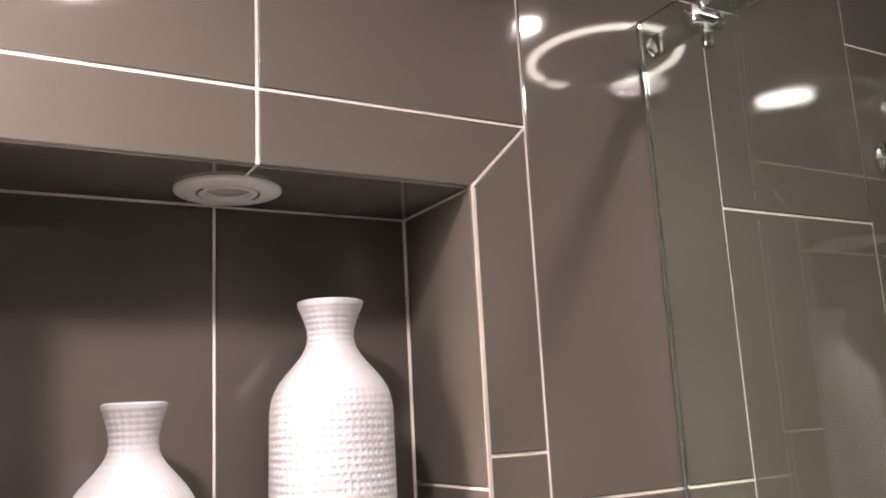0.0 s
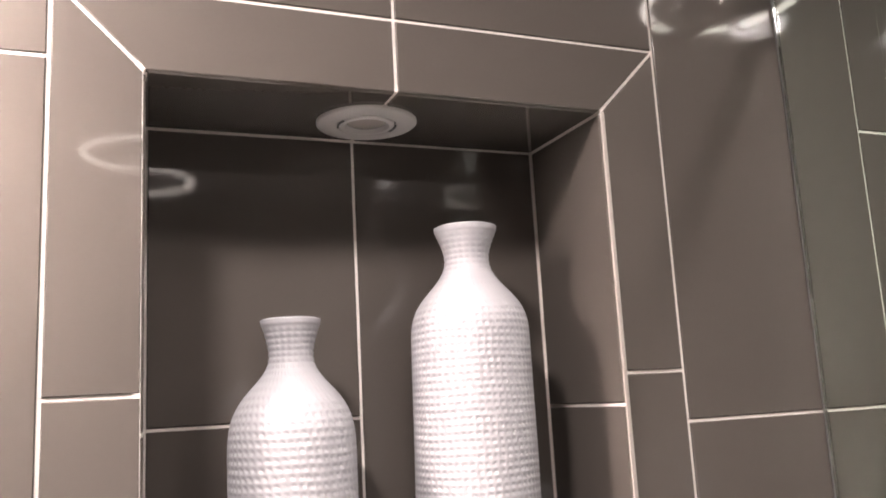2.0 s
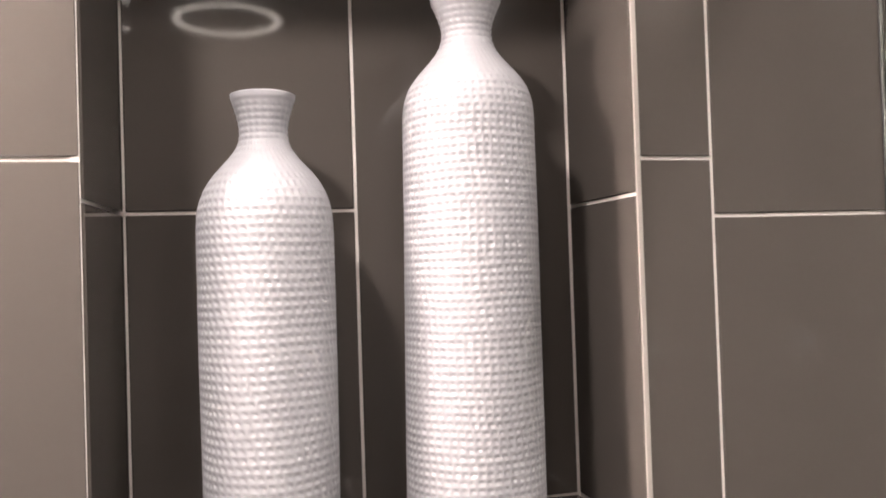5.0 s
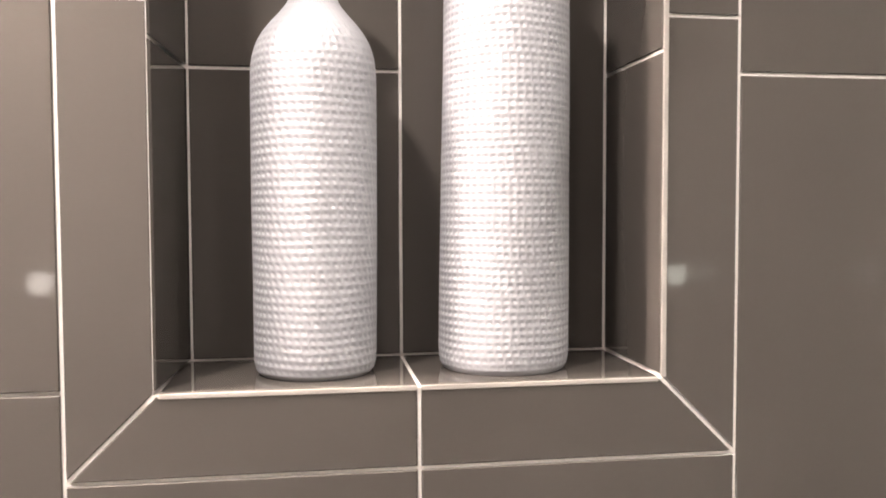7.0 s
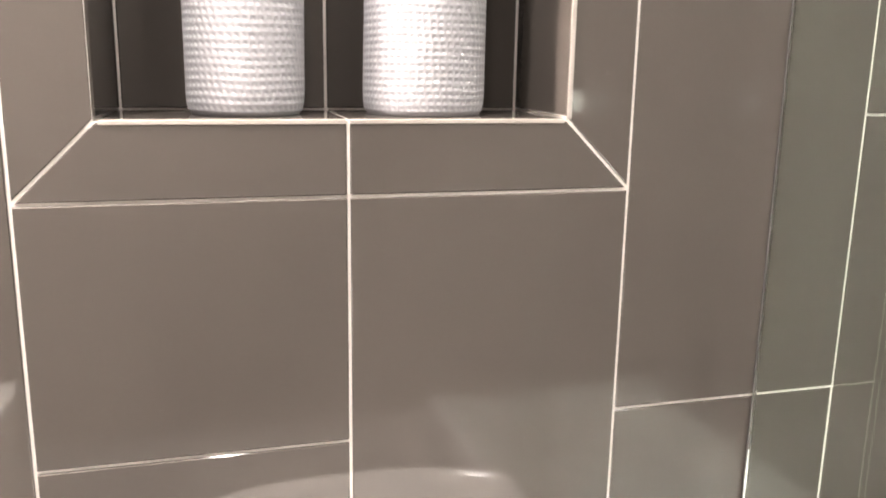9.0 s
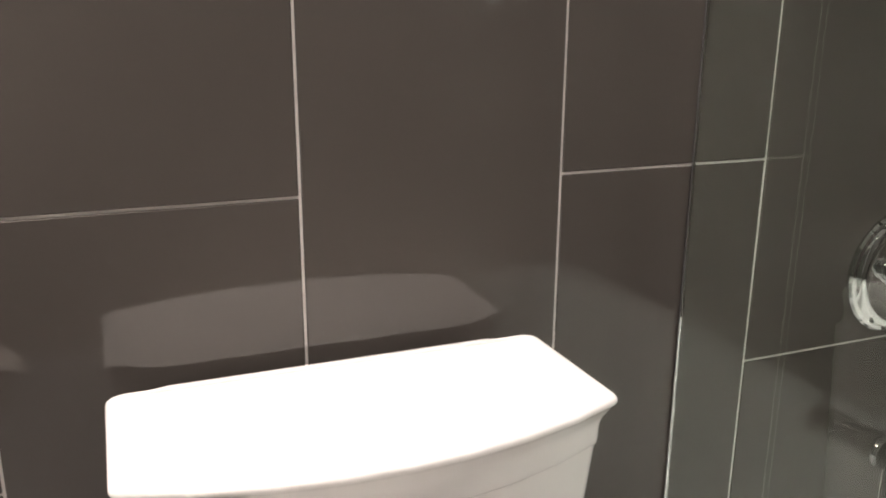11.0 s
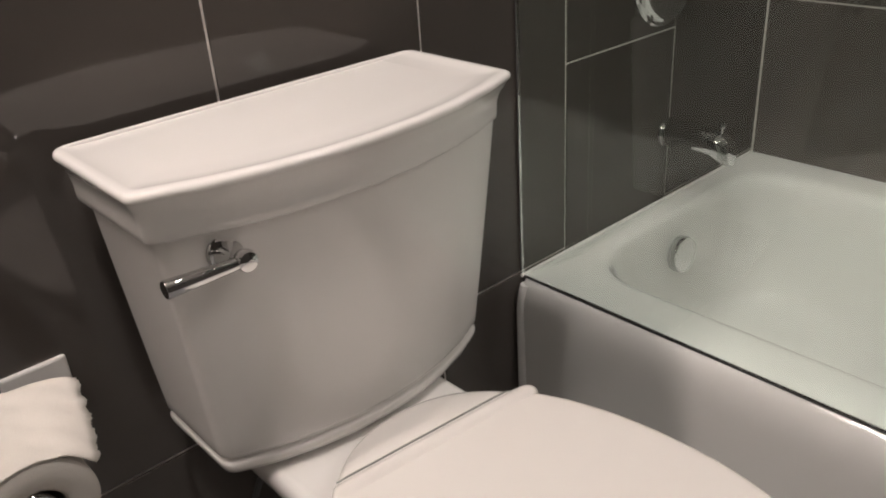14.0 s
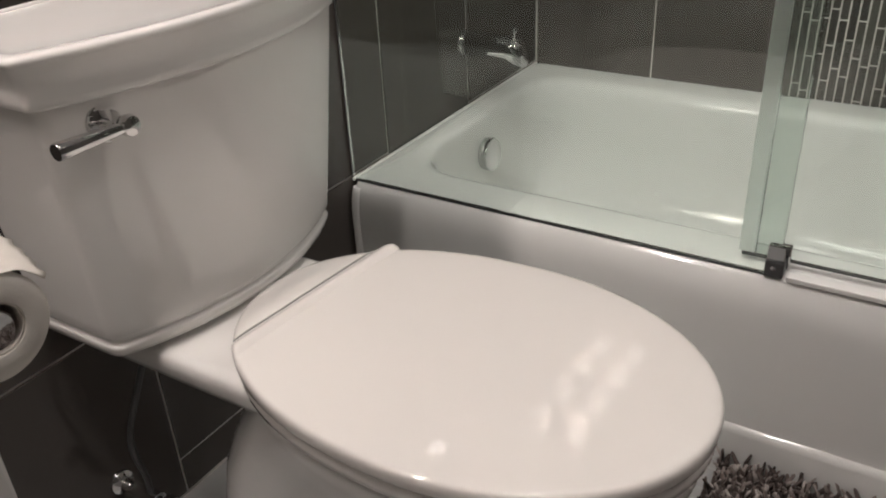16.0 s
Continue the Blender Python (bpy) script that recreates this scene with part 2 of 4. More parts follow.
def piece(name, poly, m, material, parent, depth=0.008):
    """One tile: outline in the wall's own (across, up), counter-clockwise; m maps across, up, out to the world."""
    u0, v0 = poly[0]
    local = tuple((round(u - u0, 4), round(v - v0, 4)) for u, v in poly)
    key = (name, local, depth)
    if key not in tile_meshes:
        me = bpy.data.meshes.new(name)
        vs, fs = prism(local, depth)
        me.from_pydata(vs, [], fs)
        me.materials.append(material)
        tile_meshes[key] = me
    ob = new(name, tile_meshes[key])
    ob.parent = parent
    tilt = Matrix.Rotation(random.uniform(-0.0012, 0.0012), 4, "X") @ Matrix.Rotation(random.uniform(-0.0012, 0.0012), 4, "Y")
    ob.matrix_basis = m @ Matrix.Translation((u0, v0, random.uniform(-0.0003, 0.0003))) @ tilt
    return ob


def rect(u0, u1, v0, v1):
    return [(u0, v0), (u1, v0), (u1, v1), (u0, v1)]


P = 0.308
VP = 0.62
XR, XL, YF = 1.257, -1.9, -2.2
NX, NZ0, NZ1, ND = 0.231, 1.303, 1.922, 0.158      # niche: half width, sill, top, depth
FZ0, FZ1 = 1.226, 1.999                             # outer edge of its tiled frame

# back wall: the bed behind the tiles, with the niche's hole through it
bm = bmesh.new()
T = 0.0022
box(bm, XL - 0.1, -NX - 0.008, T, 0.25, -0.05, CEIL)
box(bm, NX + 0.008, XR + 0.1, T, 0.25, -0.05, CEIL)
box(bm, -NX - 0.008, NX + 0.008, T, 0.25, -0.05, NZ0 - 0.008)
box(bm, -NX - 0.008, NX + 0.008, T, 0.25, NZ1 + 0.008, CEIL)
box(bm, -NX - 0.008, NX + 0.008, ND + T, 0.25, NZ0 - 0.008, NZ1 + 0.008)
# grout bed inside the niche
box(bm, -NX - 0.0085, -NX - T, 0.0009, ND + T, NZ0 - 0.0086, NZ1 + 0.0086)
box(bm, NX + T, NX + 0.0085, 0.0009, ND + T, NZ0 - 0.0086, NZ1 + 0.0086)
box(bm, -NX - 0.0084, NX + 0.0084, 0.0011, ND + T, NZ0 - 0.0085, NZ0 - T)
box(bm, -NX - 0.0084, NX + 0.0084, 0.0011, ND + T, NZ1 + T, NZ1 + 0.0085)
wall_back = tagged(part("wall_north", bm, GROUT), "taupe tiled wall with pale grout and a recessed niche", "wall", kind="structure")

MB = Matrix(((1, 0, 0, 0), (0, 0, -1, 0), (0, 1, 0, 0), (0, 0, 0, 1)))      # across = x, up = z, out = -y
cols = [-7 * P, -6 * P, -5 * P, -4 * P, -3 * P, -2 * P, -P, 0, P, 2 * P, 3 * P, XR]
JOINTS = ((0.066, 0.685, 1.306, 1.928), (0.350, 0.968, 1.590, 2.210))
for i, (a, b) in enumerate(zip(cols, cols[1:])):
    k = i - 7
    a = max(a, XL)
    zs = [0.0] + [z for z in JOINTS[k % 2] if z < CEIL - 0.03] + [CEIL]
    if k == -1:
        zs[2] = 0.963
    if k in (-1, 0):
        zs = [z for z in zs if z < FZ0 - 0.02] + [FZ0]
    for z0, z1 in zip(zs, zs[1:]):
        piece("tile", rect(a, b, z0, z1), MB, TILE, wall_back)
    if k in (-1, 0):
        piece("tile", rect(a, b, FZ1, CEIL), MB, TILE, wall_back)
# mitred frame round the niche
BJ = 1.643
NX0, NB, NT = NX, NZ0, NZ1
NX, NZ0, NZ1 = NX + 0.0006, NZ0 - 0.0012, NZ1 + 0.0002
piece("tile", [(-P, FZ0), (0, FZ0), (0, NZ0), (-NX, NZ0)], MB, TILE, wall_back)
piece("tile", [(0, FZ0), (P, FZ0), (NX, NZ0), (0, NZ0)], MB, TILE, wall_back)
piece("tile", [(-NX, NZ1), (0, NZ1), (0, FZ1), (-P, FZ1)], MB, TILE, wall_back)
piece("tile", [(0, NZ1), (NX, NZ1), (P, FZ1), (0, FZ1)], MB, TILE, wall_back)
piece("tile", [(-P, FZ0), (-NX, NZ0), (-NX, BJ), (-P, BJ)], MB, TILE, wall_back)
piece("tile", [(-P, BJ), (-NX, BJ), (-NX, NZ1), (-P, FZ1)], MB, TILE, wall_back)
piece("tile", [(P, FZ0), (P, BJ), (NX, BJ), (NX, NZ0)], MB, TILE, wall_back)
piece("tile", [(NX, BJ), (P, BJ), (P, FZ1), (NX, NZ1)], MB, TILE, wall_back)
# inside of the niche
NX, NZ0, NZ1 = NX0, NB, NT
NJ = 1.611
MN = Matrix.Translation((0, ND, 0)) @ MB
NL = -NX + 0.0085      # the cheek on this side runs in towards the back
piece("tile", rect(NL, 0, NZ0, NJ), MN, TILE, wall_back, 0.005)
piece("tile", rect(NL, 0, NJ, NZ1), MN, TILE, wall_back, 0.005)
piece("tile", rect(0, NX, NZ0, NZ1), MN, TILE, wall_back, 0.005)
MSL = Matrix.Translation((-NX, 0, 0)) @ Matrix.Rotation(-math.atan(0.0085 / ND), 4, "Z") @ Matrix(((0, 0, 1, 0), (1, 0, 0, 0), (0, 1, 0, 0), (0, 0, 0, 1)))    # left cheek: across = y, out = +x
MSR = Matrix(((0, 0, -1, NX), (-1, 0, 0, 0), (0, 1, 0, 0), (0, 0, 0, 1)))   # right cheek: across = -y, out = -x
for v0, v1 in ((NZ0, NJ), (NJ, NZ1)):
    piece("tile", rect(0.001, ND, v0, v1), MSL, TILE, wall_back, 0.005)
    piece("tile", rect(-ND, -0.001, v0, v1), MSR, TILE, wall_back, 0.005)
MSB = Matrix(((1, 0, 0, 0), (0, 1, 0, 0), (0, 0, 1, NZ0), (0, 0, 0, 1)))    # sill: out = up
MST = Matrix(((1, 0, 0, 0), (0, -1, 0, 0), (0, 0, -1, NZ1), (0, 0, 0, 1)))  # head: out = down
for a, b in ((-NX, 0), (0, NX)):
    piece("tile", rect(a, b, 0.001, ND), MSB, TILE, wall_back, 0.005)
    piece("tile", rect(a, b, -ND, -0.001), MST, TILE, wall_back, 0.005)

# narrow strips on the niche edges, coloured pale for the bevel's highlight
tagged(part("edge_trim", boxed(NX0 + .0004, NX0 + .0056, -.0009, .0012, NB - .001, NT + .0005, .0006, 1), EDGE, wall_back, "worn tile edge with its bevel highlight put into the pale colour"))

tagged(part("edge_trim", boxed(-NX0 + .002, -.0018, -.0009, .0012, NB - .0052, NB - .0006, .0006, 1), EDGE, wall_back, "worn tile edge with its bevel highlight put into the pale colour"))
tagged(part("edge_trim", boxed(.0018, NX0 - .002, -.0009, .0012, NB - .0052, NB - .0006, .0006, 1), EDGE, wall_back, "worn tile edge with its bevel highlight put into the pale colour"))

# right wall beside the bath, with a band of mosaic sticks
wall_right = tagged(part("wall_east", boxed(XR + T, XR + 0.12, YF - 0.1, T - 0.0005, -0.05, CEIL), GROUT), "dark taupe tiled wall with a vertical mosaic band", "wall", kind="structure")
MR = Matrix(((0, 0, -1, XR), (-1, 0, 0, 0), (0, 1, 0, 0), (0, 0, 0, 1)))    # across = -y, out = -x
edges = [0.0015, 0.294, 0.602, 0.602 + 0.30, 0.602 + 0.30 + P, 0.602 + 0.30 + 2 * P, 0.602 + 0.3 + 3 * P, 0.602 + 0.3 + 4 * P, -YF]
for i, (a, b) in enumerate(zip(edges, edges[1:])):
    if i == 2:
        continue
    z = (0.062, 0.335)[i % 2]
    zs = [0.0] + [z + VP * j for j in range(4) if z + VP * j < CEIL - 0.03] + [CEIL]
    for z0, z1 in zip(zs, zs[1:]):
        piece("tile", rect(a, b, z0, z1), MR, TILE, wall_right)
STICK = 0.0172
far_v, far_f = [], []
count = 0
for c in range(17):
    u = 0.602 + 0.30 * c / 17
    z = 0.345 - random.uniform(0, 0.06)
    while z < CEIL:
        h = random.choice((0.048, 0.05, 0.074, 0.076, 0.1, 0.102, 0.15))
        z1 = min(z + h, CEIL)
        if z1 - z > 0.01:
            poly = rect(u, u + 0.30 / 17, z, z1)
            if z < 0.95 and count < 300:
                count += 1
                ob = piece("mosaic_stick", poly, MR, MOSAIC, wall_right, 0.006)
            else:
                vs, fs = prism([(p[0], p[1]) for p in poly], 0.006)
                o = len(far_v)
                far_v += [MR @ Vector(v) for v in vs]
                far_f += [tuple(q + o for q in f) for f in fs]
        z = z1
tagged(mesh_ob("mosaic_field", far_v, far_f, MOSAIC, wall_right, False), kind="stuff")

tagged(part("wall_west", boxed(XL - 0.12, XL, YF - 0.1, T - 0.0005, -0.05, CEIL), WESTPAINT), "plain painted plaster wall beside the vanity", "wall", kind="structure")
tagged(part("wall_south", boxed(XL, XR + T - 0.0005, YF - 0.12, YF, -0.05, CEIL), PAINT), "plain painted plaster wall", "wall", kind="structure")
tagged(part("ceiling", boxed(XL - 0.12, XR + 0.12, YF - 0.12, 0.25, CEIL + 0.0005, CEIL + 0.12), CEILPAINT), "plain white painted ceiling", "ceiling", kind="structure")
floor = tagged(part("floor", boxed(XL, XR, YF, 0.0, -0.12, -0.0022), GROUT), "pale tiled floor with fine joints", "floor", kind="structure")
MF = Matrix(((1, 0, 0, 0), (0, 1, 0, 0), (0, 0, 1, 0), (0, 0, 0, 1)))
x = XL
while x < 0.47:
    y = -0.0
    while y > YF:
        y1 = max(y - 0.308, YF)
        piece("floor_tile", rect(x, min(x + 0.308, 0.49), y1, y), MF, FLOORTILE, floor, 0.006)
        y = y1
    x += 0.308


# ---- niche: vases and puck light ----
def vase(x, y, z, profile, height, cells, rowp, skew, ridge, turn, lean, neck, label):
    """A bottle vase whose whole skin is pitted in rows; profile: (share of the height, radius, depth of the dimples)."""
    seg, step = cells * 7, 0.00105
    n = int(height / step)
    ps = [p[0] for p in profile]
    hs = np.linspace(0, 1, n)
    # smooth interpolation of the profile
    k = 9
    r = np.interp(hs, ps, [p[1] for p in profile])
    a = np.interp(hs, ps, [p[2] for p in profile])
    pad = np.pad(r, k, mode="edge")
    sm = np.convolve(pad, np.ones(2 * k + 1) / (2 * k + 1), "valid")
    w = np.clip((hs - 0.02) / 0.02, 0, 1) * np.clip((0.985 - hs) / 0.015, 0, 1)
    r = sm * w + r * (1 - w)
    th = np.linspace(0, 2 * math.pi, seg, endpoint=False)
    H, TH = np.meshgrid(hs * height, th, indexing="ij")
    wob = 0.35 * np.sin(TH * 3 + H * 22) + 0.25 * np.sin(TH * 5 - H * 37)
    v = H / rowp + 0.15 * wob
    row = np.round(v)
    # each row was pressed by hand and sits a little off the one below
    u = TH * cells / (2 * math.pi) + 0.22 * wob + 0.20 * np.sin(row * 12.99) + 0.13 * np.sin(row * 4.7 + 1.3)
    # shallow pits in nearly square rows that slant a little, with a trace of the turning ridges; they fade out below the neck
    across, along = 0.5 + 0.5 * np.cos(2 * math.pi * (u + skew * v)), 0.5 + 0.5 * np.cos(2 * math.pi * v)
    d = 0.35 - 1.25 * across * along - ridge * along
    d = d * (1 - 0.65 * np.exp(-((H / height - neck + 0.035) / 0.028) ** 2))
    # the neck is ribbed, with wide shallow beads on the ribs
    vn = (H - neck * height) / 0.0058 + 0.05 * wob
    rib = np.abs(np.cos(math.pi * vn)) ** 0.9
    dn = rib * (0.75 + 0.25 * np.cos(TH * 23 + 0.3 * wob)) - 0.47
    share = np.clip((H / height - neck) / 0.03 + 0.3, 0, 1)
    d = d * (1 - share) + dn * share
    R = r[:, None] + 0.82 * a[:, None] * d + 0.0004 * wob
    X, Y = R * np.cos(TH + turn) + lean * H / height, R * np.sin(TH + turn)
    verts = np.stack([X, Y, H], -1).reshape(-1, 3)
    # inner skin of the mouth
    inner = []
    for rr, hh in ((r[-1] - 0.003, height + 0.0012), (r[-1] - 0.006, height - 0.002), (r[-1] - 0.012, height - 0.02), (r[-70:].min() - 0.006, height - 0.045)):
        inner.append(np.stack([lean + rr * np.cos(th + turn), rr * np.sin(th + turn), np.full(seg, hh)], -1))
    verts = np.concatenate([verts] + inner)
    rows = n + 4
    i = np.arange(rows - 1)[:, None] * seg
    j = np.arange(seg)[None, :]
    jn = (j + 1) % seg
    faces = np.stack([i + j, i + jn, i + seg + jn, i + seg + j], -1).reshape(-1, 4)
    ob = empty("vase", (x, y, z))
    cut2 = int(n * 0.985)
    for name, r0, r1 in (("body", 0, cut2), ("lip", cut2, rows - 1)):
        fl = [tuple(f) for f in (faces[r0 * seg:r1 * seg] - r0 * seg).tolist()]
        if r0 == 0:
            fl.append(tuple(range(seg - 1, -1, -1)))
        if r1 == rows - 1:
            fl.append(tuple(range((r1 - r0) * seg, (r1 - r0 + 1) * seg)))
        mesh_ob(name, verts[r0 * seg:(r1 + 1) * seg].tolist(), fl, VASE, ob)
    return tagged(ob, label, "vase", "vases in the niche")


vase(-0.0928, 0.082, NZ0 + 0.0005,
     ((0, .054, .0), (.01, .0575, .0006), (.03, .0595, .0011), (.4, .0605, .0012), (.70, .0605, .0012), (.74, .0597, .0012), (.768, .0572, .0012), (.803, .0508, .0012), (.831, .0422, .0011), (.859, .0310, .0011),
      (.878, .0245, .0012), (.90, .0210, .0013), (.93, .0213, .0013), (.955, .0236, .0013), (.975, .0262, .0010), (.99, .0287, .0003), (1, .0292, .0)),
     0.407, 49, 0.0077, 0.3, 0.0, 0.4, 0.001, 0.876, "short white ceramic bottle vase with rows of shallow dimples")
vase(0.0965, 0.083, NZ0 + 0.0005,
     ((0, 0.0614, .0), (0.01, 0.0644, .0006), (0.03, 0.0659, .0011), (0.3, 0.0649, .0012), (0.7, 0.0629, .0012), (0.785, 0.0624, .0012), (0.815, 0.0592, .0012), (0.838, 0.0534, .0010), (0.86, 0.0436, .0009), (0.878, 0.0354, .0009),
      (0.893, 0.0290, .0010), (0.91, 0.0248, .0012), (0.926, 0.0231, .0013), (0.94, 0.0236, .0013), (0.955, 0.0255, .0013), (0.975, 0.0298, .0010), (0.99, 0.0335, .0003), (1, 0.0342, .0)),
     0.504, 54, 0.0072, 0.08, 0.06, 1.1, 0.005, 0.888, "tall white ceramic bottle vase with dimpled texture")

puck = tagged(empty("recessed_puck_light", (-0.004, 0.088, NZ1)), "round white recessed puck light, switched off, in niche head", "light")
DOWN = pose(0, 0, 0, 180, 0, 0)
part("trim_ring", lathe(bmesh.new(), [(.0535, -.001), (.0535, .0024), (.0522, .0038), (.049, .0044), (.034, .0052), (.0322, .0046), (.0318, .003), (.0318, -.001)], 64, DOWN, False, False), TRIM, puck, smooth=True)
part("gimbal_ring", lathe(bmesh.new(), [(.0296, -.004), (.0296, .0042), (.0286, .0054), (.0245, .0056), (.0225, .003), (.0215, -.004)], 56, DOWN, False, False), TRIM, puck, smooth=True)
for a in (0, 180):
    bm = bmesh.new()
    arc = [[Vector((rr * math.cos(radians(a - 22 + 44 * i / 10)), rr * math.sin(radians(a - 22 + 44 * i / 10)), -h)) for rr, h in ((.0295, .0058), (.0318, .0058), (.0318, .0045), (.0295, .0045))] for i in range(11)]
    part("slit", loft(bm, arc), SLOT, puck)
part("lens", lathe(bmesh.new(), [(.0218, .001), (.018, .0028), (.01, .004), (.002, .0045)], 40, DOWN, False, True), LENS, puck, smooth=True)


# ---- toilet ----
CX = 0.0245


def tank_plan(hw, yb, yc, ym, z, r=0.02, cx=CX):
    """Plan of the cistern: straight back, bowed front; yc: the front corners, ym: the middle of the bow."""
    n = 9
    front = []
    for i in range(n):
        t = -1 + 2 * i / (n - 1)
        front.append((cx + hw * t, ym + (yc - ym) * abs(t) ** 2.1))
    pts = [(cx - hw, yb)] + front + [(cx + hw, yb)]
    rad = [0.012] + [r] + [0] * (n - 2) + [r] + [0.012]
    return [Vector((p[0], p[1], z)) for p in rounded(pts, rad, 5)]


toilet = tagged(empty("toilet", (CX, -0.4, 0)), "white two-piece porcelain toilet with closed lid against the tiled wall", "toilet")


def under(ob, thing):
    ob.parent = thing
    ob.matrix_parent_inverse = Matrix.Translation(thing.location).inverted()
    return ob


def tw(share, z, grow=0.0):
    """The cistern's plan at a share of its height."""
    s = share
    return tank_plan(0.191 + 0.0255 * s + grow, -0.03, -0.169 - 0.027 * s - grow, -0.217 - 0.027 * s - grow, z, 0.022, CX + 0.0105)


tank = under(part("tank", loft(bmesh.new(), [tw(0, .424, -.012), tw(0, .427, -.002), tw(0, .433, .0), tw(.02, .4395, .0005), tw(.025, .4425, -.0006), tw(.03, .4445, -.0030), tw(.035, .4475, -.0034), tw(.05, .4510, -.0008), tw(.06, .4545, .0002), tw(.12, .47, 0), tw(.3, .52), tw(.5, .58), tw(.75, .655), tw(1, .735), tw(1, .738, -.006)]), PORCELAIN, smooth=True, sharp=60), toilet)


def lid(grow, z):
    return tank_plan(0.2325 + grow, -0.040 + min(grow, 0) * -0.3, -0.2155 - grow, -0.2640 - grow, z, 0.013 + max(0, grow), CX + 0.002)


under(part("tank_lid", loft(bmesh.new(), [lid(-.03, .7365), lid(-.0132, .7355), lid(-.0122, .7368), lid(-.0118, .744), lid(-.0116, .752), lid(-.0112, .757), lid(-.0100, .7625), lid(-.0080, .7682), lid(-.0052, .7735), lid(-.0030, .7782),
    lid(-.0012, .7812), lid(.0001, .7828), lid(.0005, .7846), lid(.0001, .7872), lid(-.0012, .7892), lid(-.0035, .7903), lid(-.0085, .7905), lid(-.012, .7898), lid(-.018, .7882), lid(-.028, .7872), lid(-.05, .7868)]), PORCELAIN, smooth=True, sharp=75), toilet)

# flush lever
LX, LZ = -0.1225, 0.707
handle = under(part("flush_lever", lathe(bmesh.new(), [(.0200, -.004), (.0224, -.001), (.0228, .002), (.0218, .0048), (.0200, .0056), (.0188, .0044), (.0125, .0085), (.0085, .0135), (.007, .018), (.007, .026), (.0098, .028), (.0112, .034), (.0095, .039), (.004, .041)], 40, Matrix.Translation((LX, -.2085, LZ)) @ pose(0, 0, 0, 90, 0, 0)), CHROME, smooth=True, sharp=50), toilet)
handle["label"] = "chrome flush lever"
under(part("lever_arm", sweep(bmesh.new(), [(LX - .003, -.242, LZ - .0005), (LX - .018, -.2415, LZ), (LX - .04, -.2405, LZ + .0005), (LX - .0765, -.239, LZ + .001), (LX - .078, -.239, LZ + .001)], lambda t: .0050 + .0050 * t if t < .99 else .008, 16), CHROME, smooth=True, sharp=50), toilet)

# bowl
SX = 0.010


def egg(hw, yw, front, back, z, n=64, cx=SX, p=2.0):
    out = []
    for i in range(n):
        a = 2 * math.pi * i / n
        c, s = math.cos(a), math.sin(a)
        c2, s2 = math.copysign(abs(c) ** (2 / p), c), math.copysign(abs(s) ** (2 / p), s)
        out.append(Vector((cx + hw * c2, yw + (back if s > 0 else front) * s2, z)))
    return out


bm = bmesh.new()
loft(bm, [egg(.136, -.40, .20, .28, 0.0, p=2.6), egg(.134, -.40, .198, .278, .02, p=2.6), egg(.126, -.40, .19, .27, .05, p=2.6), egg(.124, -.41, .19, .27, .12, p=2.5), egg(.127, -.43, .205, .27, .2, p=2.4),
          egg(.140, -.47, .235, .27, .28, p=2.2), egg(.160, -.51, .252, .275, .345, p=2.1), egg(.174, -.525, .25, .275, .385), egg(.1775, -.53, .247, .275, .405), egg(.174, -.53, .244, .272, .4125), egg(.165, -.53, .236, .262, .4145)])
deck = []
for g, z in ((-.02, .366), (-.008, .373), (-.002, .386), (0, .397), (0, .408), (-.004, .4135), (-.010, .415)):
    deck.append(round_rect(SX - .125 - g, SX + .132 + g, -.36, -.03 + min(g, 0), .02, z))
loft(bm, deck)
under(part("bowl", bm, PORCELAIN, smooth=True, sharp=60), toilet)
# pad between deck and cistern
under(part("tank_gasket", boxed(CX - .09, CX + .09, -.18, -.06, .413, .43, .004), PORCELAIN), toilet)


def seat_point(a, grow, z=0.0):
    """A point on the seat's outline: a fuller curve behind the middle than in front."""
    c, t = math.cos(a), math.sin(a)
    e = 2 / 2.2 if t > 0 else 1.0
    return Vector((SX + (.184 + grow) * math.copysign(abs(c) ** e, c), -.535 + (.286 + grow if t > 0 else .2525 + grow) * math.copysign(abs(t) ** e, t), z))


def seat_ring(grow, z):
    return [seat_point(2 * math.pi * i / 72, grow, z) for i in range(72)]


under(part("seat", loft(bmesh.new(), [seat_ring(-.02, .4165), seat_ring(-.006, .417), seat_ring(-.002, .420), seat_ring(-.0015, .428), seat_ring(-.004, .4335), seat_ring(-.02, .4345)]), SEATMAT, smooth=True, sharp=60), toilet)

# the hinge line sits a little askew on the bowl
HY, SKEW = -.3050, -.09
HN = math.hypot(1, SKEW)


def crossing(grow, off, right):
    """The angle at which the seat's outline crosses the hinge line moved back by off."""
    lo, hi = (0.0, math.pi / 2) if right else (math.pi, math.pi / 2)
    for _ in range(40):
        mid = (lo + hi) / 2
        p = seat_point(mid, grow)
        if p.y < HY + SKEW * (p.x - SX) + off * HN:
            lo = mid
        else:
            hi = mid
    return lo


def cut(grow, z, off, front, n=56):
    """The seat's outline in front of (or behind) the hinge line, at height z."""
    r, l = crossing(grow, off, True), crossing(grow, off, False)
    a0, a1 = (l, 2 * math.pi + r) if front else (r, l)
    return [seat_point(a0 + (a1 - a0) * i / (n - 1), grow, z) for i in range(n)]


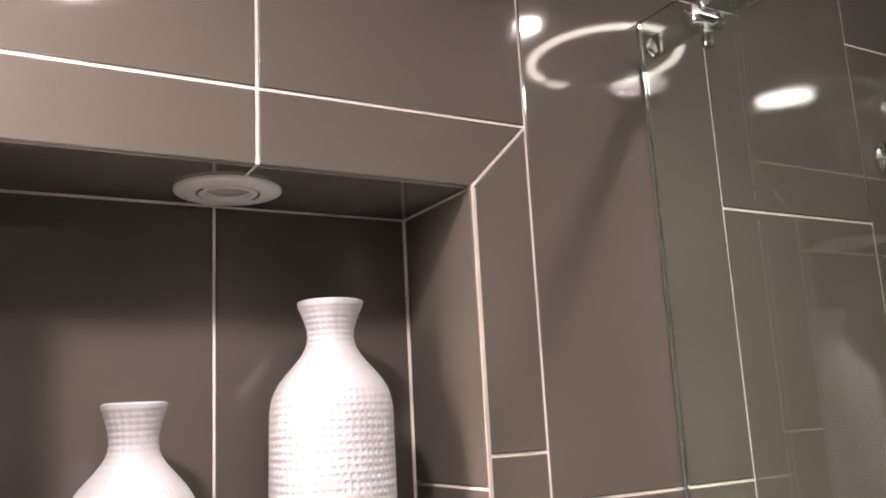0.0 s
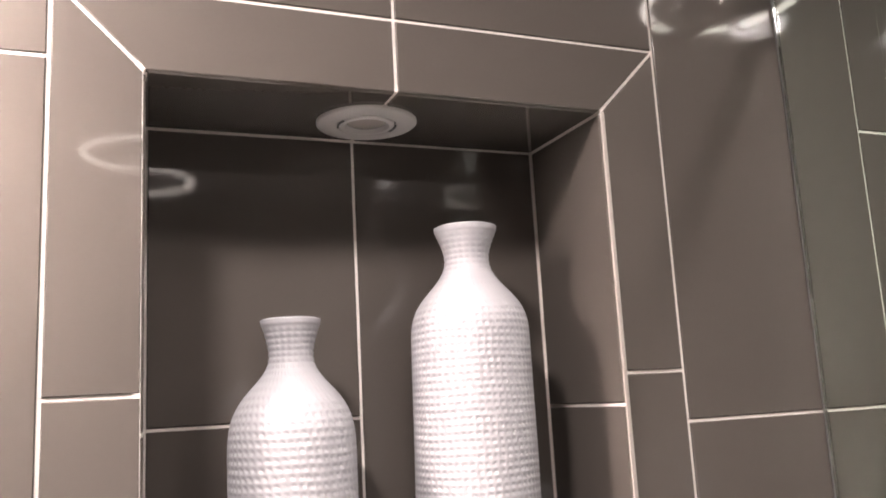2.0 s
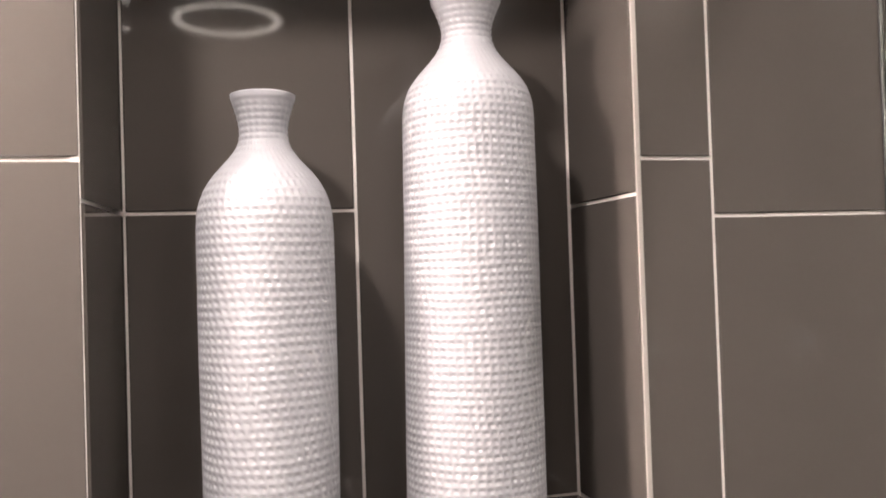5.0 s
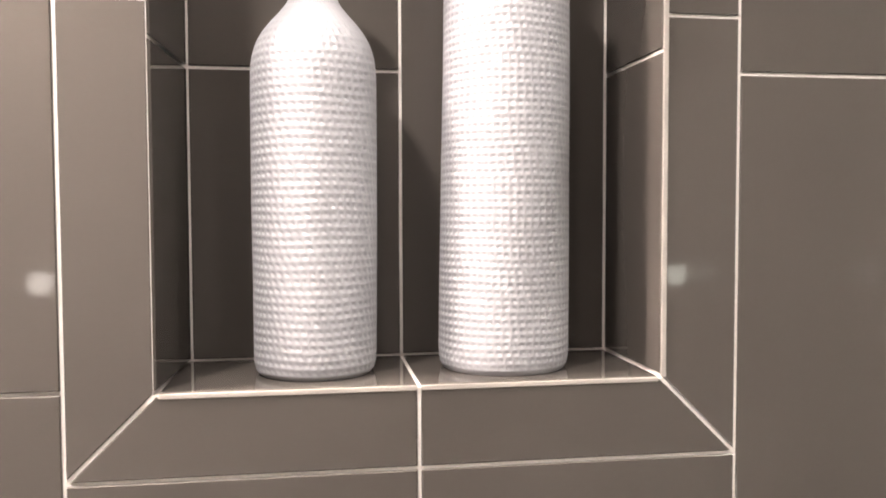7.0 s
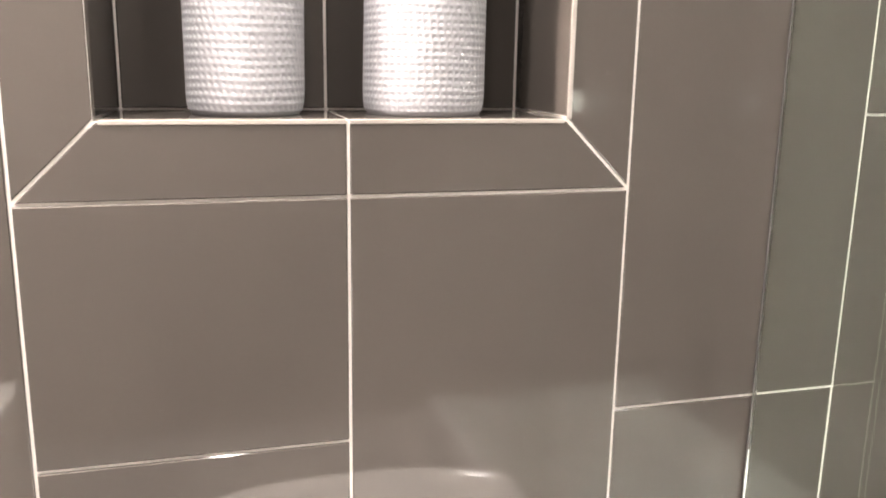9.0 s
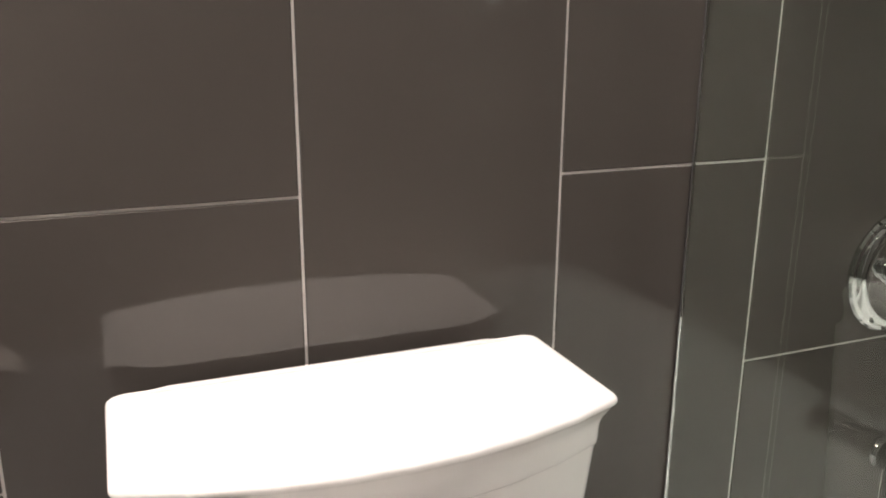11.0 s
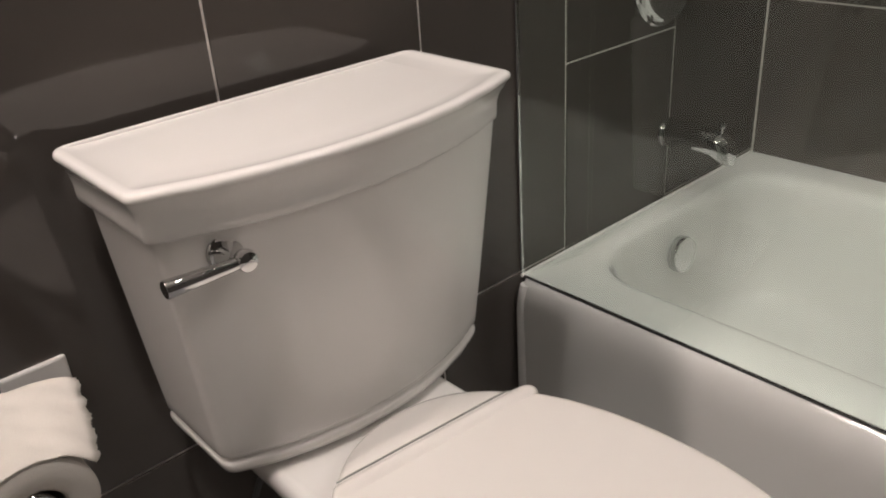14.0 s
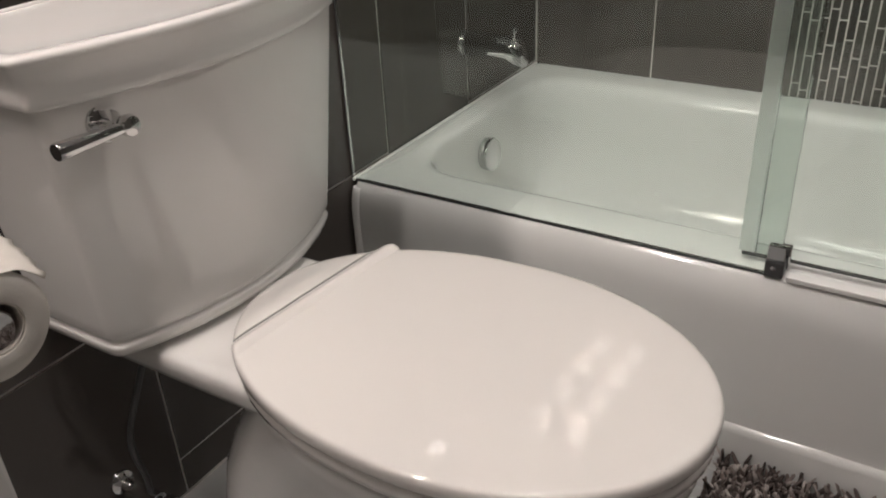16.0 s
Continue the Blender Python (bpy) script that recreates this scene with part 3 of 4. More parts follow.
back_rings = [cut(g, z, .0021, False) for g, z in ((-.004, .4352), (-.001, .4375), (0, .441), (-.001, .453), (-.003, .4568), (-.007, .4582), (-.014, .4586))]
under(part("seat_bridge", loft(bmesh.new(), back_rings), SEATMAT, smooth=True, sharp=60), toilet)
front_rings = [cut(g, z, -.0012, True) for g, z in ((-.012, .4352), (-.003, .436), (0, .4385), (.0018, .443), (.0018, .4505), (.0012, .4545), (-.0006, .4570), (-.0030, .4580), (-.0075, .4585))]
bm = bmesh.new()
loft(bm, front_rings, True, False)
# gently domed top
prev = front_rings[-1]
cen = Vector((SX, -.52, 0))
rows = [prev]
for k, z in ((.93, .4588), (.8, .4591), (.55, .4595), (.3, .4598), (.08, .4599)):
    rows.append([Vector((cen.x + (p.x - cen.x) * k, cen.y + (p.y - cen.y) * k, z)) for p in prev])
loft(bm, rows, False, True)
bmesh.ops.remove_doubles(bm, verts=bm.verts, dist=1e-5)
under(part("lid", bm, SEATMAT, smooth=True, sharp=50), toilet)
# low rounded hinge cover along the lid's rear edge; it follows the lid's outline at one end and is domed at the other
HW = 0.027
hinge_section = ((0, .4555), (.02, .4572), (.06, .4586), (.14, .4600), (.28, .4617), (.42, .4625), (.56, .4622), (.70, .4609), (.84, .4591), (1, .4580))


def on_hinge(x, off, z):
    return Vector((x, HY + SKEW * (x - SX) + off * HN, z))


hinge_rings = []
for i in range(37):
    u = 0.5 - 0.5 * math.cos(math.pi * i / 36)
    ring = []
    for v, z in hinge_section:
        off = -.0010 - HW * v
        x0 = seat_point(crossing(.001, off, False), .001).x
        x1 = seat_point(crossing(0, -.001, True), 0).x + .003 + .020 * math.sqrt(max(0.0, 1 - (2 * v - 1.05) ** 2))
        x = x0 + (x1 - x0) * u
        e = min((x - x0) / .006, (x1 - x) / .011)
        k = math.sqrt(max(0.0, 1 - (1 - min(1, e)) ** 2))
        ring.append(on_hinge(x, off, .4535 + (z - .4535) * k))
    ring += [Vector((ring[-1].x, ring[-1].y, .447)), Vector((ring[0].x, ring[0].y, .447))]
    hinge_rings.append(ring)
# dark strip laid into the hinge gap in place of its shade
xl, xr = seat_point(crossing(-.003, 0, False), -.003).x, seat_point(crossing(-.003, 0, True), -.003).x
shade_strip = [[on_hinge(x, -.0012, .440), on_hinge(x, .0020, .440), on_hinge(x, .0020, .4576), on_hinge(x, -.0012, .4572)] for x in (xl, xr)]
under(part("hinge_seam", loft(bmesh.new(), shade_strip), GAPSHADE), toilet)
under(part("hinge_cover", loft(bmesh.new(), hinge_rings), SEATMAT, smooth=True, sharp=60), toilet)

# supply stop and hose
stop = tagged(empty("supply_valve", (-0.103, 0.0, 0.112)), "chrome angle stop valve with braided hose at the wall", "valve")
part("flange", lathe(bmesh.new(), [(.019, 0), (.018, .004), (.012, .008), (.009, .012), (.009, .055), (.013, .056), (.013, .08), (.009, .083)], 32, pose(0, 0, 0, 90, 0, 0)), CHROME, stop, smooth=True, sharp=40)
part("valve_knob", lathe(bmesh.new(), [(.006, .0), (.006, .014), (.016, .016), (.0175, .022), (.016, .03), (.008, .033)], 24, Matrix.Translation((0, -.078, 0)) @ pose(0, 0, 0, 90, 0, 0)), CHROME, stop, smooth=True, sharp=40)
part("hose", sweep(bmesh.new(), spline([(0, -.066, .01), (.0, -.066, .04), (-.012, -.075, .12), (.01, -.09, .2), (.04, -.105, .28), (.04, -.105, .305)], 10), .0045, 10), DARKMETAL, stop, smooth=True)


# ---- bath ----
TX0, TX1, TY0, TY1, TZ = 0.486, XR - 0.003, -0.003, -1.53, 0.345
bath = tagged(empty("bathtub", ((TX0 + TX1) / 2, (TY0 + TY1) / 2, 0)), "white enamelled alcove bathtub with a plain apron", "bathtub")


def tub(x0, x1, y0, y1, r, z, seg=8):
    return [Vector((p.x, p.y, z)) for p in rounded([(x0, y1), (x1, y1), (x1, y0), (x0, y0)], [r] * 4, seg)]


rings = [tub(TX0 - .008, TX1, TY0, TY1, .022, z) for z in (.075, .09)]
rings += [tub(TX0 + d, TX1, TY0, TY1, .022, z) for d, z in ((-.0095, .18), (-.0105, .24), (-.011, .272), (-.0107, .286), (-.0097, .298), (-.0078, .309), (-.0052, .3185), (-.002, .327), (.0018, .334), (.0055, .339), (.0095, .3425), (.0135, .3443), (.019, .345))]
IN = (TX0 + .105, TX1 - .075, TY0 - .052, TY1 + .09)
rings.append(tub(IN[0] - .012, IN[1] + .012, IN[2] + .012, IN[3] - .012, .11, .345))
for d, z in ((.0, .3425), (.010, .335), (.016, .322), (.024, .28), (.036, .2), (.052, .12), (.075, .08), (.11, .063), (.15, .058)):
    rings.append(tub(IN[0] + d, IN[1] - d, IN[2] - d * .35, IN[3] + d * 1.8, .12, z))
bm = loft(bmesh.new(), rings, False, True)
bar_ring = [(TX0 - .0052 + .0098 * math.cos(2 * math.pi * i / 20), TY0 - .0105 + .0098 * math.sin(2 * math.pi * i / 20)) for i in range(20)]
edge_rings = [[Vector((x + d, y, z)) for x, y in bar_ring] for d, z in ((0, .002), (0, .15), (-.0005, .27), (.0, .290), (.0015, .304), (.004, .316), (.0075, .326), (.011, .332))]
under(part("apron_edge", loft(bmesh.new(), edge_rings), ENAMEL, smooth=True, sharp=60), bath)
under(part("basin", bm, ENAMEL, smooth=True, sharp=70), bath)
skirt = [tub(TX0 - .018, TX0 + .08, TY0, TY1, .002, z) for z in (0, .064)] + [tub(TX0 - .0155, TX0 + .08, TY0, TY1, .002, .073), tub(TX0 - .003, TX0 + .08, TY0, TY1, .002, .079)]
under(part("apron_plinth", loft(bmesh.new(), skirt), ENAMEL, smooth=True, sharp=60), bath)
OV = Matrix.Translation((0.879, -0.060, 0.258)) @ pose(0, 0, 0, 86, 0, 0)
ov = under(part("overflow_plate", lathe(bmesh.new(), [(.030, -.010), (.031, .002), (.036, .006), (.0365, .021), (.0350, .0245), (.031, .026), (.006, .0268)], 44, OV), CHROME, smooth=True, sharp=40), bath)
ov["label"] = "round chrome overflow cover"
under(part("drain", lathe(bmesh.new(), [(.034, 0), (.034, .003), (.028, .005), (.024, .003), (.022, .006), (.004, .009)], 36, pose(0.885, -0.33, 0.0585)), CHROME, smooth=True, sharp=40), bath)
under(part("caulk_bead", sweep(bmesh.new(), [(TX0 + .006, -.004, .345), (XR - .006, -.004, .3455)], .0035, 8), WHITEPLASTIC, smooth=True), bath)

# ---- shower screen ----
GX = 0.4965
screen = tagged(empty("shower_screen", (GX, -0.375, 0.35)), "frameless clear glass shower screen fixed on the bathtub rim", "shower screen")
g = under(part("glass_panel", boxed(GX - .005, GX + .005, -.748, -.0037, .3462, 2.16, .0012, 1), GLASS), screen)
g.visible_shadow = False
under(part("wall_seal", boxed(GX - .0036, GX + .0036, -.0035, -.0005, .347, 2.16), DARKMETAL), screen)
under(part("bottom_seal", boxed(GX - .003, GX + .003, -.74, -.006, .3425, .3460), DARKMETAL), screen)
DX = GX + .030
door = tagged(empty("sliding_glass_door", (DX, -1.1, 0.36)), "clear sliding glass shower door hung from a chrome rail", "shower door")
g = under(part("glass_panel", boxed(DX - .004, DX + .004, -1.50, -.708, .358, 2.16, .001, 1), GLASS), door)
g.visible_shadow = False
under(part("edge_seal", boxed(DX - .0048, DX + .0048, -.7075, -.6855, .36, 2.15, .001), VINYL), door)
under(part("bottom_seal", boxed(DX - .003, DX + .003, -1.49, -.69, .3535, .3578), DARKMETAL), door)
for y in (-.80, -1.38):
    w = under(part("roller", lathe(bmesh.new(), [(.014, -.004), (.030, -.004), (.032, .0), (.032, .010), (.029, .016), (.012, .018), (.010, .022)], 36, Matrix.Translation((DX - .006, y, 2.185)) @ pose(0, 0, 0, 0, -90, 0)), CHROME, smooth=True, sharp=40), door)
rail = tagged(empty("shower_rail", (DX, -0.76, 2.13)), "round chrome shower door rail fixed to the tiled wall", "rail")
under(part("bar", box(bmesh.new(), DX - .0105, DX - .0015, -1.515, -.006, 2.116, 2.144, .0015), CHROME), rail)
under(part("wall_flange", lathe(bmesh.new(), [(.0135, 0), (.0135, .004), (.012, .006), (.009, .007)], 36, Matrix.Translation((DX - .006, -.0005, 2.13)) @ pose(0, 0, 0, 90, 0, 0)), CHROME, smooth=True, sharp=40), rail)
for y in (-.09, -.64):
    under(part("glass_clamp", lathe(bmesh.new(), [(.008, -.026), (.010, -.024), (.010, .022), (.013, .024), (.013, .03), (.009, .033)], 28, Matrix.Translation((DX - .006, y, 2.13)) @ pose(0, 0, 0, 0, -90, 0)), CHROME, smooth=True, sharp=40), rail)
    under(part("clamp_post", lathe(bmesh.new(), [(.006, -.036), (.0072, -.034), (.0072, .03), (.006, .032)], 24, Matrix.Translation((DX - .006, y, 2.13))), CHROME, smooth=True, sharp=40), rail)
under(part("rail_stop", lathe(bmesh.new(), [(.0095, -.007), (.0125, -.006), (.0125, .006), (.0095, .007)], 32, Matrix.Translation((DX - .006, -.184, 2.13)) @ pose(0, 0, 0, 0, -90, 0)), CHROME, smooth=True, sharp=40), rail)
guide = tagged(empty("door_guide", (GX + .012, -.742, .345)), "small dark chrome glass door guide on the bathtub rim", "door guide")
under(part("block", boxed(GX - .0105, GX + .0105, -.755, -.729, .3452, .370, .002), DARKMETAL), guide)
under(part("upright_plate", boxed(GX - .0085, GX - .0055, -.754, -.730, .372, .394, .001), CHROME), guide)
under(part("inner_block", boxed(DX - .016, DX - .0055, -.758, -.728, .3452, .385, .002), CHROME), guide)
under(part("screw", lathe(bmesh.new(), [(.0035, 0), (.0035, .001), (.001, .0015)], 12, Matrix.Translation((GX - .0105, -.741, .36)) @ pose(0, 0, 0, 0, -90, 0)), CHROME), guide)
# white plastic here paints the lamp's reflection along the strip
tagged(part("threshold_strip", boxed(GX - .012, GX + .004, -1.50, -.760, .3440, .352, .0015), WHITEPLASTIC), "threshold strip along the bathtub rim, lamp reflection put in as white", "threshold", kind="")

# ---- shower fittings ----
WALLOUT = pose(0, 0, 0, 90, 0, 0)
valve = tagged(empty("shower_valve", (0.878, 0, 0.788)), "round chrome shower mixing valve on the tiled wall", "shower valve")
part("escutcheon", lathe(bmesh.new(), [(.092, 0), (.092, .004), (.089, .0075), (.084, .009), (.081, .013), (.075, .016), (.066, .0175), (.05, .0185), (.038, .02), (.034, .026), (.03, .034), (.027, .042)], 72, WALLOUT), CHROME, valve, smooth=True, sharp=30)
hub = part("handle_hub", lathe(bmesh.new(), [(.026, .041), (.0275, .044), (.0265, .05), (.021, .054), (.0185, .062), (.021, .066), (.021, .072), (.016, .076), (.012, .085), (.0135, .09), (.0125, .097), (.005, .101)], 48, WALLOUT), CHROME, valve, smooth=True, sharp=30)
part("lever", sweep(bmesh.new(), [(.012, -.07, .0), (.035, -.074, -.003), (.06, -.079, -.008), (.085, -.085, -.014), (.0875, -.0855, -.0145)], lambda t: .0055 + .003 * t if t < .98 else .006, 16), CHROME, valve, smooth=True)

spout = tagged(empty("bath_spout", (0.912, 0, 0.487)), "chrome bath spout with a diverter knob", "spout")
part("flange", lathe(bmesh.new(), [(.0285, 0), (.0285, .004), (.027, .007), (.0262, .012)], 40, WALLOUT), CHROME, spout, smooth=True, sharp=40)
rings = []
for y, hw, zt, zb in ((-.01, .026, .026, -.026), (-.04, .0255, .0262, -.025), (-.075, .025, .026, -.022), (-.105, .0245, .0245, -.024), (-.125, .0235, .021, -.034), (-.137, .021, .014, -.037), (-.144, .014, .002, -.036)):
    rings.append([Vector((hw * math.cos(2 * math.pi * i / 32), y, (zt + zb) / 2 + (zt - zb) / 2 * math.sin(2 * math.pi * i / 32))) for i in range(32)])
part("body", loft(bmesh.new(), rings), CHROME, spout, smooth=True, sharp=50)
part("diverter_knob", lathe(bmesh.new(), [(.003, .018), (.003, .031), (.0065, .033), (.007, .038), (.005, .042), (.001, .043)], 20, pose(0, -.118, 0)), CHROME, spout, smooth=True, sharp=40)

shower = tagged(empty("hand_shower", (0.965, 0, 1.2)), "chrome shower riser with hand shower and metal hose", "shower")
RX, RY = 0.975, -0.06
riser = under(part("riser_pipe", sweep(bmesh.new(), [(RX, RY, 1.28 + .9 * i / 20) for i in range(21)] + [(RX + .003, RY - .006, 2.2), (RX + .01, RY - .03, 2.225), (RX + .03, RY - .08, 2.235), (RX + .06, RY - .16, 2.23), (RX + .075, RY - .2, 2.21)], .0105, 16), CHROME, smooth=True, sharp=60), shower)
under(part("rain_head", lathe(bmesh.new(), [(.012, .05), (.014, .03), (.03, .018), (.09, .01), (.1, .004), (.1, -.004), (.09, -.007), (.01, -.007)], 56, pose(RX + .078, RY - .21, 2.17)), CHROME, smooth=True, sharp=40), shower)
for z in (1.30, 2.03):
    under(part("wall_bracket", lathe(bmesh.new(), [(.026, 0), (.026, .006), (.022, .010), (.012, .013), (.0115, .06)], 32, Matrix.Translation((RX, 0, z)) @ WALLOUT), CHROME, smooth=True, sharp=40), shower)
under(part("holder", lathe(bmesh.new(), [(.017, -.022), (.02, -.018), (.02, .018), (.017, .022)], 28, pose(RX, RY, 1.62)), CHROME, smooth=True, sharp=40), shower)
under(part("handset", sweep(bmesh.new(), spline([(RX + .03, RY - .02, 1.5), (RX + .032, RY - .035, 1.58), (RX + .034, RY - .055, 1.66), (RX + .03, RY - .085, 1.72)], 8), lambda t: .011 + .006 * t, 16), CHROME, smooth=True), shower)
under(part("handset_head", lathe(bmesh.new(), [(.02, .02), (.04, .012), (.05, .002), (.05, -.006), (.044, -.01), (.004, -.01)], 40, Matrix.Translation((RX + .028, RY - .105, 1.735)) @ pose(0, 0, 0, -40, 0, 0)), CHROME, smooth=True, sharp=40), shower)
hp = spline([(RX - .03, -.05, 1.31), (.84, -.062, 1.2), (.825, -.065, 1.05), (.842, -.066, .96), (.90, -.067, .893), (.965, -.068, .876), (1.025, -.069, .893), (1.07, -.07, .95), (1.085, -.072, 1.03), (1.06, -.075, 1.2), (1.02, -.078, 1.38), (RX + .03, -.08, 1.5)], 26)
under(part("metal_hose", sweep(bmesh.new(), hp, lambda t: .0062 + .0007 * math.sin(t * 2 * math.pi * 140), 12), CHROME, smooth=True), shower)

# ---- outlet, paper, vanity ----
outlet = tagged(empty("wall_outlet", (-0.275, 0, 0.494)), "white wall outlet plate on the tiles beside the toilet", "outlet")
part("cover_plate", boxed(-.0355, .0355, -.0065, 0.0012, -.0605, .0605, .003), WHITEPLASTIC, outlet)
part("receptacle", boxed(-.0165, .0165, -.0085, -.0063, -.0335, .0335, .0012), WHITEPLASTIC, outlet)
for z in (-.019, .019):
    for x, h in ((-.0065, .008), (.0065, .0065)):
        part("slot", boxed(x - .0011, x + .0011, -.0092, -.0083, z - h / 2, z + h / 2), SLOT, outlet)
    part("ground_hole", lathe(bmesh.new(), [(.0024, .0083), (.0024, .0092)], 12, Matrix.Translation((0, 0, z - .0095)) @ WALLOUT), SLOT, outlet)

VX, VY, VL = -0.437, -0.5, -1.34
vanity = tagged(empty("vanity_cabinet", (-0.9, -0.25, 0)), "white lacquered vanity cabinet beside the toilet", "cabinet")
under(part("body", boxed(VL, VX, VY + .02, -.004, 0.0, .84, .002), CABINET), vanity)
for a, b in ((VL + .002, -.89), (-.886, VX - .002)):
    d = under(part("door", boxed(a, b, VY, VY + .019, .10, .83, .003), CABINET), vanity)
under(part("worktop", boxed(VL - .012, VX + .012, VY - .012, -.004, .8405, .87, .004), ENAMEL), vanity)

TPX, TPZ, TY = -0.366, 0.670, -0.387
holder = tagged(empty("paper_holder", (VX, -0.30, TPZ)), "chrome toilet paper holder on the vanity side", "paper holder")
under(part("wall_mount", lathe(bmesh.new(), [(.024, 0), (.024, .006), (.018, .011), (.010, .014), (.010, .06)], 32, Matrix.Translation((VX + .0005, TY + .115, TPZ + .018)) @ pose(0, 0, 0, 0, 90, 0)), CHROME, smooth=True, sharp=40), holder)
MSP = Matrix.Translation((TPX - .004, TY, TPZ - .003)) @ pose(0, 0, 0, -90, 0, 0)
under(part("spindle", lathe(bmesh.new(), [(.0105, .012), (.0135, .010), (.0142, .012), (.0142, .12), (.012, .122)], 36, MSP), CHROME, smooth=True, sharp=40), holder)
under(part("end_cap", lathe(bmesh.new(), [(.0165, .0085), (.0178, .007), (.0178, .0045), (.0165, .0032), (.002, .0028)], 36, MSP, False), CHROME, smooth=True, sharp=40), holder)
roll = tagged(empty("toilet_paper_roll", (TPX, TY + .05, TPZ)), "half-used white toilet paper roll on a chrome holder", "toilet paper")
MRL = Matrix.Translation((TPX, TY, TPZ)) @ pose(0, 0, 0, -90, 0, 0)
ro = 0.0395
prof = [(.0195, .0), (.0205, -.0005), (ro - .003, .0005), (ro, .003), (ro, .097), (ro - .003, .0995), (.0205, .1), (.0195, .1)]
bm = lathe(bmesh.new(), prof + [prof[0]], 64, MRL, False, False)
under(part("paper", bm, PAPER, smooth=True, sharp=40), roll)
under(part("core", lathe(bmesh.new(), [(.0194, .001), (.0194, .099), (.018, .099), (.018, .001), (.0194, .001)], 40, MRL, False, False), mat("grey_card", (0.50, 0.46, 0.41), 0.9), smooth=True, sharp=40), roll)
# loose sheet leaving the top of the roll, with a torn edge
random.seed(5)
nv, nu = 60, 14
verts, faces = [], []
for i in range(nv):
    y = TY + .0005 + .099 * i / (nv - 1)
    tear = random.uniform(-.0009, .0009) + .001 * math.sin(i * .5)
    for j in range(nu):
        s = j / (nu - 1)
        ang = radians(165 - 105 * min(1, s / .55))
        if s <= .55:
            px, pz = TPX + (ro + .0006) * math.cos(ang), TPZ + (ro + .0006) * math.sin(ang)
            last = (px, pz)
        else:
            w = (s - .55) / .45
            far = i / (nv - 1)
            ex, ez = -.325 + .026 * far ** .7, .688 + .006 * far
            px, pz = last[0] + (ex - last[0]) * w + (tear if j == nu - 1 else 0), last[1] + (ez - last[1]) * w + .004 * math.sin(math.pi * w)
        verts.append((px, y, pz + .0006 * math.sin(i * .35 + j)))
for i in range(nv - 1):
    for j in range(nu - 1):
        a = i * nu + j
        faces.append((a, a + nu, a + nu + 1, a + 1))
sheet = under(mesh_ob("loose_sheet", verts, faces, PAPER), roll)
sol = sheet.modifiers.new("thickness", "SOLIDIFY")
sol.thickness = 0.0005

# ---- bath mat ----
random.seed(11)
mat_thing = tagged(empty("bath_mat", (0.2, -1.05, 0)), "shaggy grey and brown bath mat on the floor", "bath mat")
MX0, MX1, MY0, MY1 = -0.1, 0.462, -1.42, -0.715
under(part("backing", boxed(MX0, MX1, MY0, MY1, 0.0005, .006, .002), RUG), mat_thing)
verts, faces = [], []
for i in range(9000):
    x, y = random.uniform(MX0, MX1), random.uniform(MY0, MY1)
    a = random.uniform(0, 2 * math.pi)
    h, lean = random.uniform(.018, .034), random.uniform(0, .018)
    w = random.uniform(.0022, .0045)
    ca, sa = math.cos(a), math.sin(a)
    o = len(verts)
    for s, ww in ((0, 1), (.55, 1.15), (1, .75)):
        lx, ly = x + lean * s * s * math.cos(a * 3), y + lean * s * s * math.sin(a * 3)
        for k in range(3):
            b = a + 2.094 * k
            verts.append((lx + w * ww * math.cos(b), ly + w * ww * math.sin(b), .005 + h * s))
    for r in range(2):
        for k in range(3):
            n = (k + 1) % 3
            faces.append((o + r * 3 + k, o + r * 3 + n, o + r * 3 + 3 + n, o + r * 3 + 3 + k))
    faces.append((o + 6, o + 7, o + 8))
tagged(under(mesh_ob("shag", verts, faces, RUG), mat_thing), kind="stuff")


# ---- lamps ----
def ring_lamp(x, y, r, w, label):
    ob = tagged(empty("ceiling_ring_light", (x, y, CEIL)), label, "ceiling light", "ring lights")
    part("housing", lathe(bmesh.new(), [(r + .014, 0), (r + .014, .012), (r + .011, .014), (r - .018, .014), (r - .02, .012), (r - .02, 0)], 72, DOWN, False, False), TRIM, ob, smooth=True, sharp=40)
    part("diffuser", lathe(bmesh.new(), [(r + w, .0135), (r + w - .001, .0185), (r - w + .001, .0185), (r - w, .0135)], 72, DOWN, False, False), RINGGLOW, ob, smooth=True, sharp=40)
    return ob


ring_lamp(0.92, -0.542, 0.157, 0.0095, "glowing round ring light on the shower ceiling")
ring_lamp(-0.145, -1.89, 0.168, 0.006, "glowing round ring light on the room ceiling")


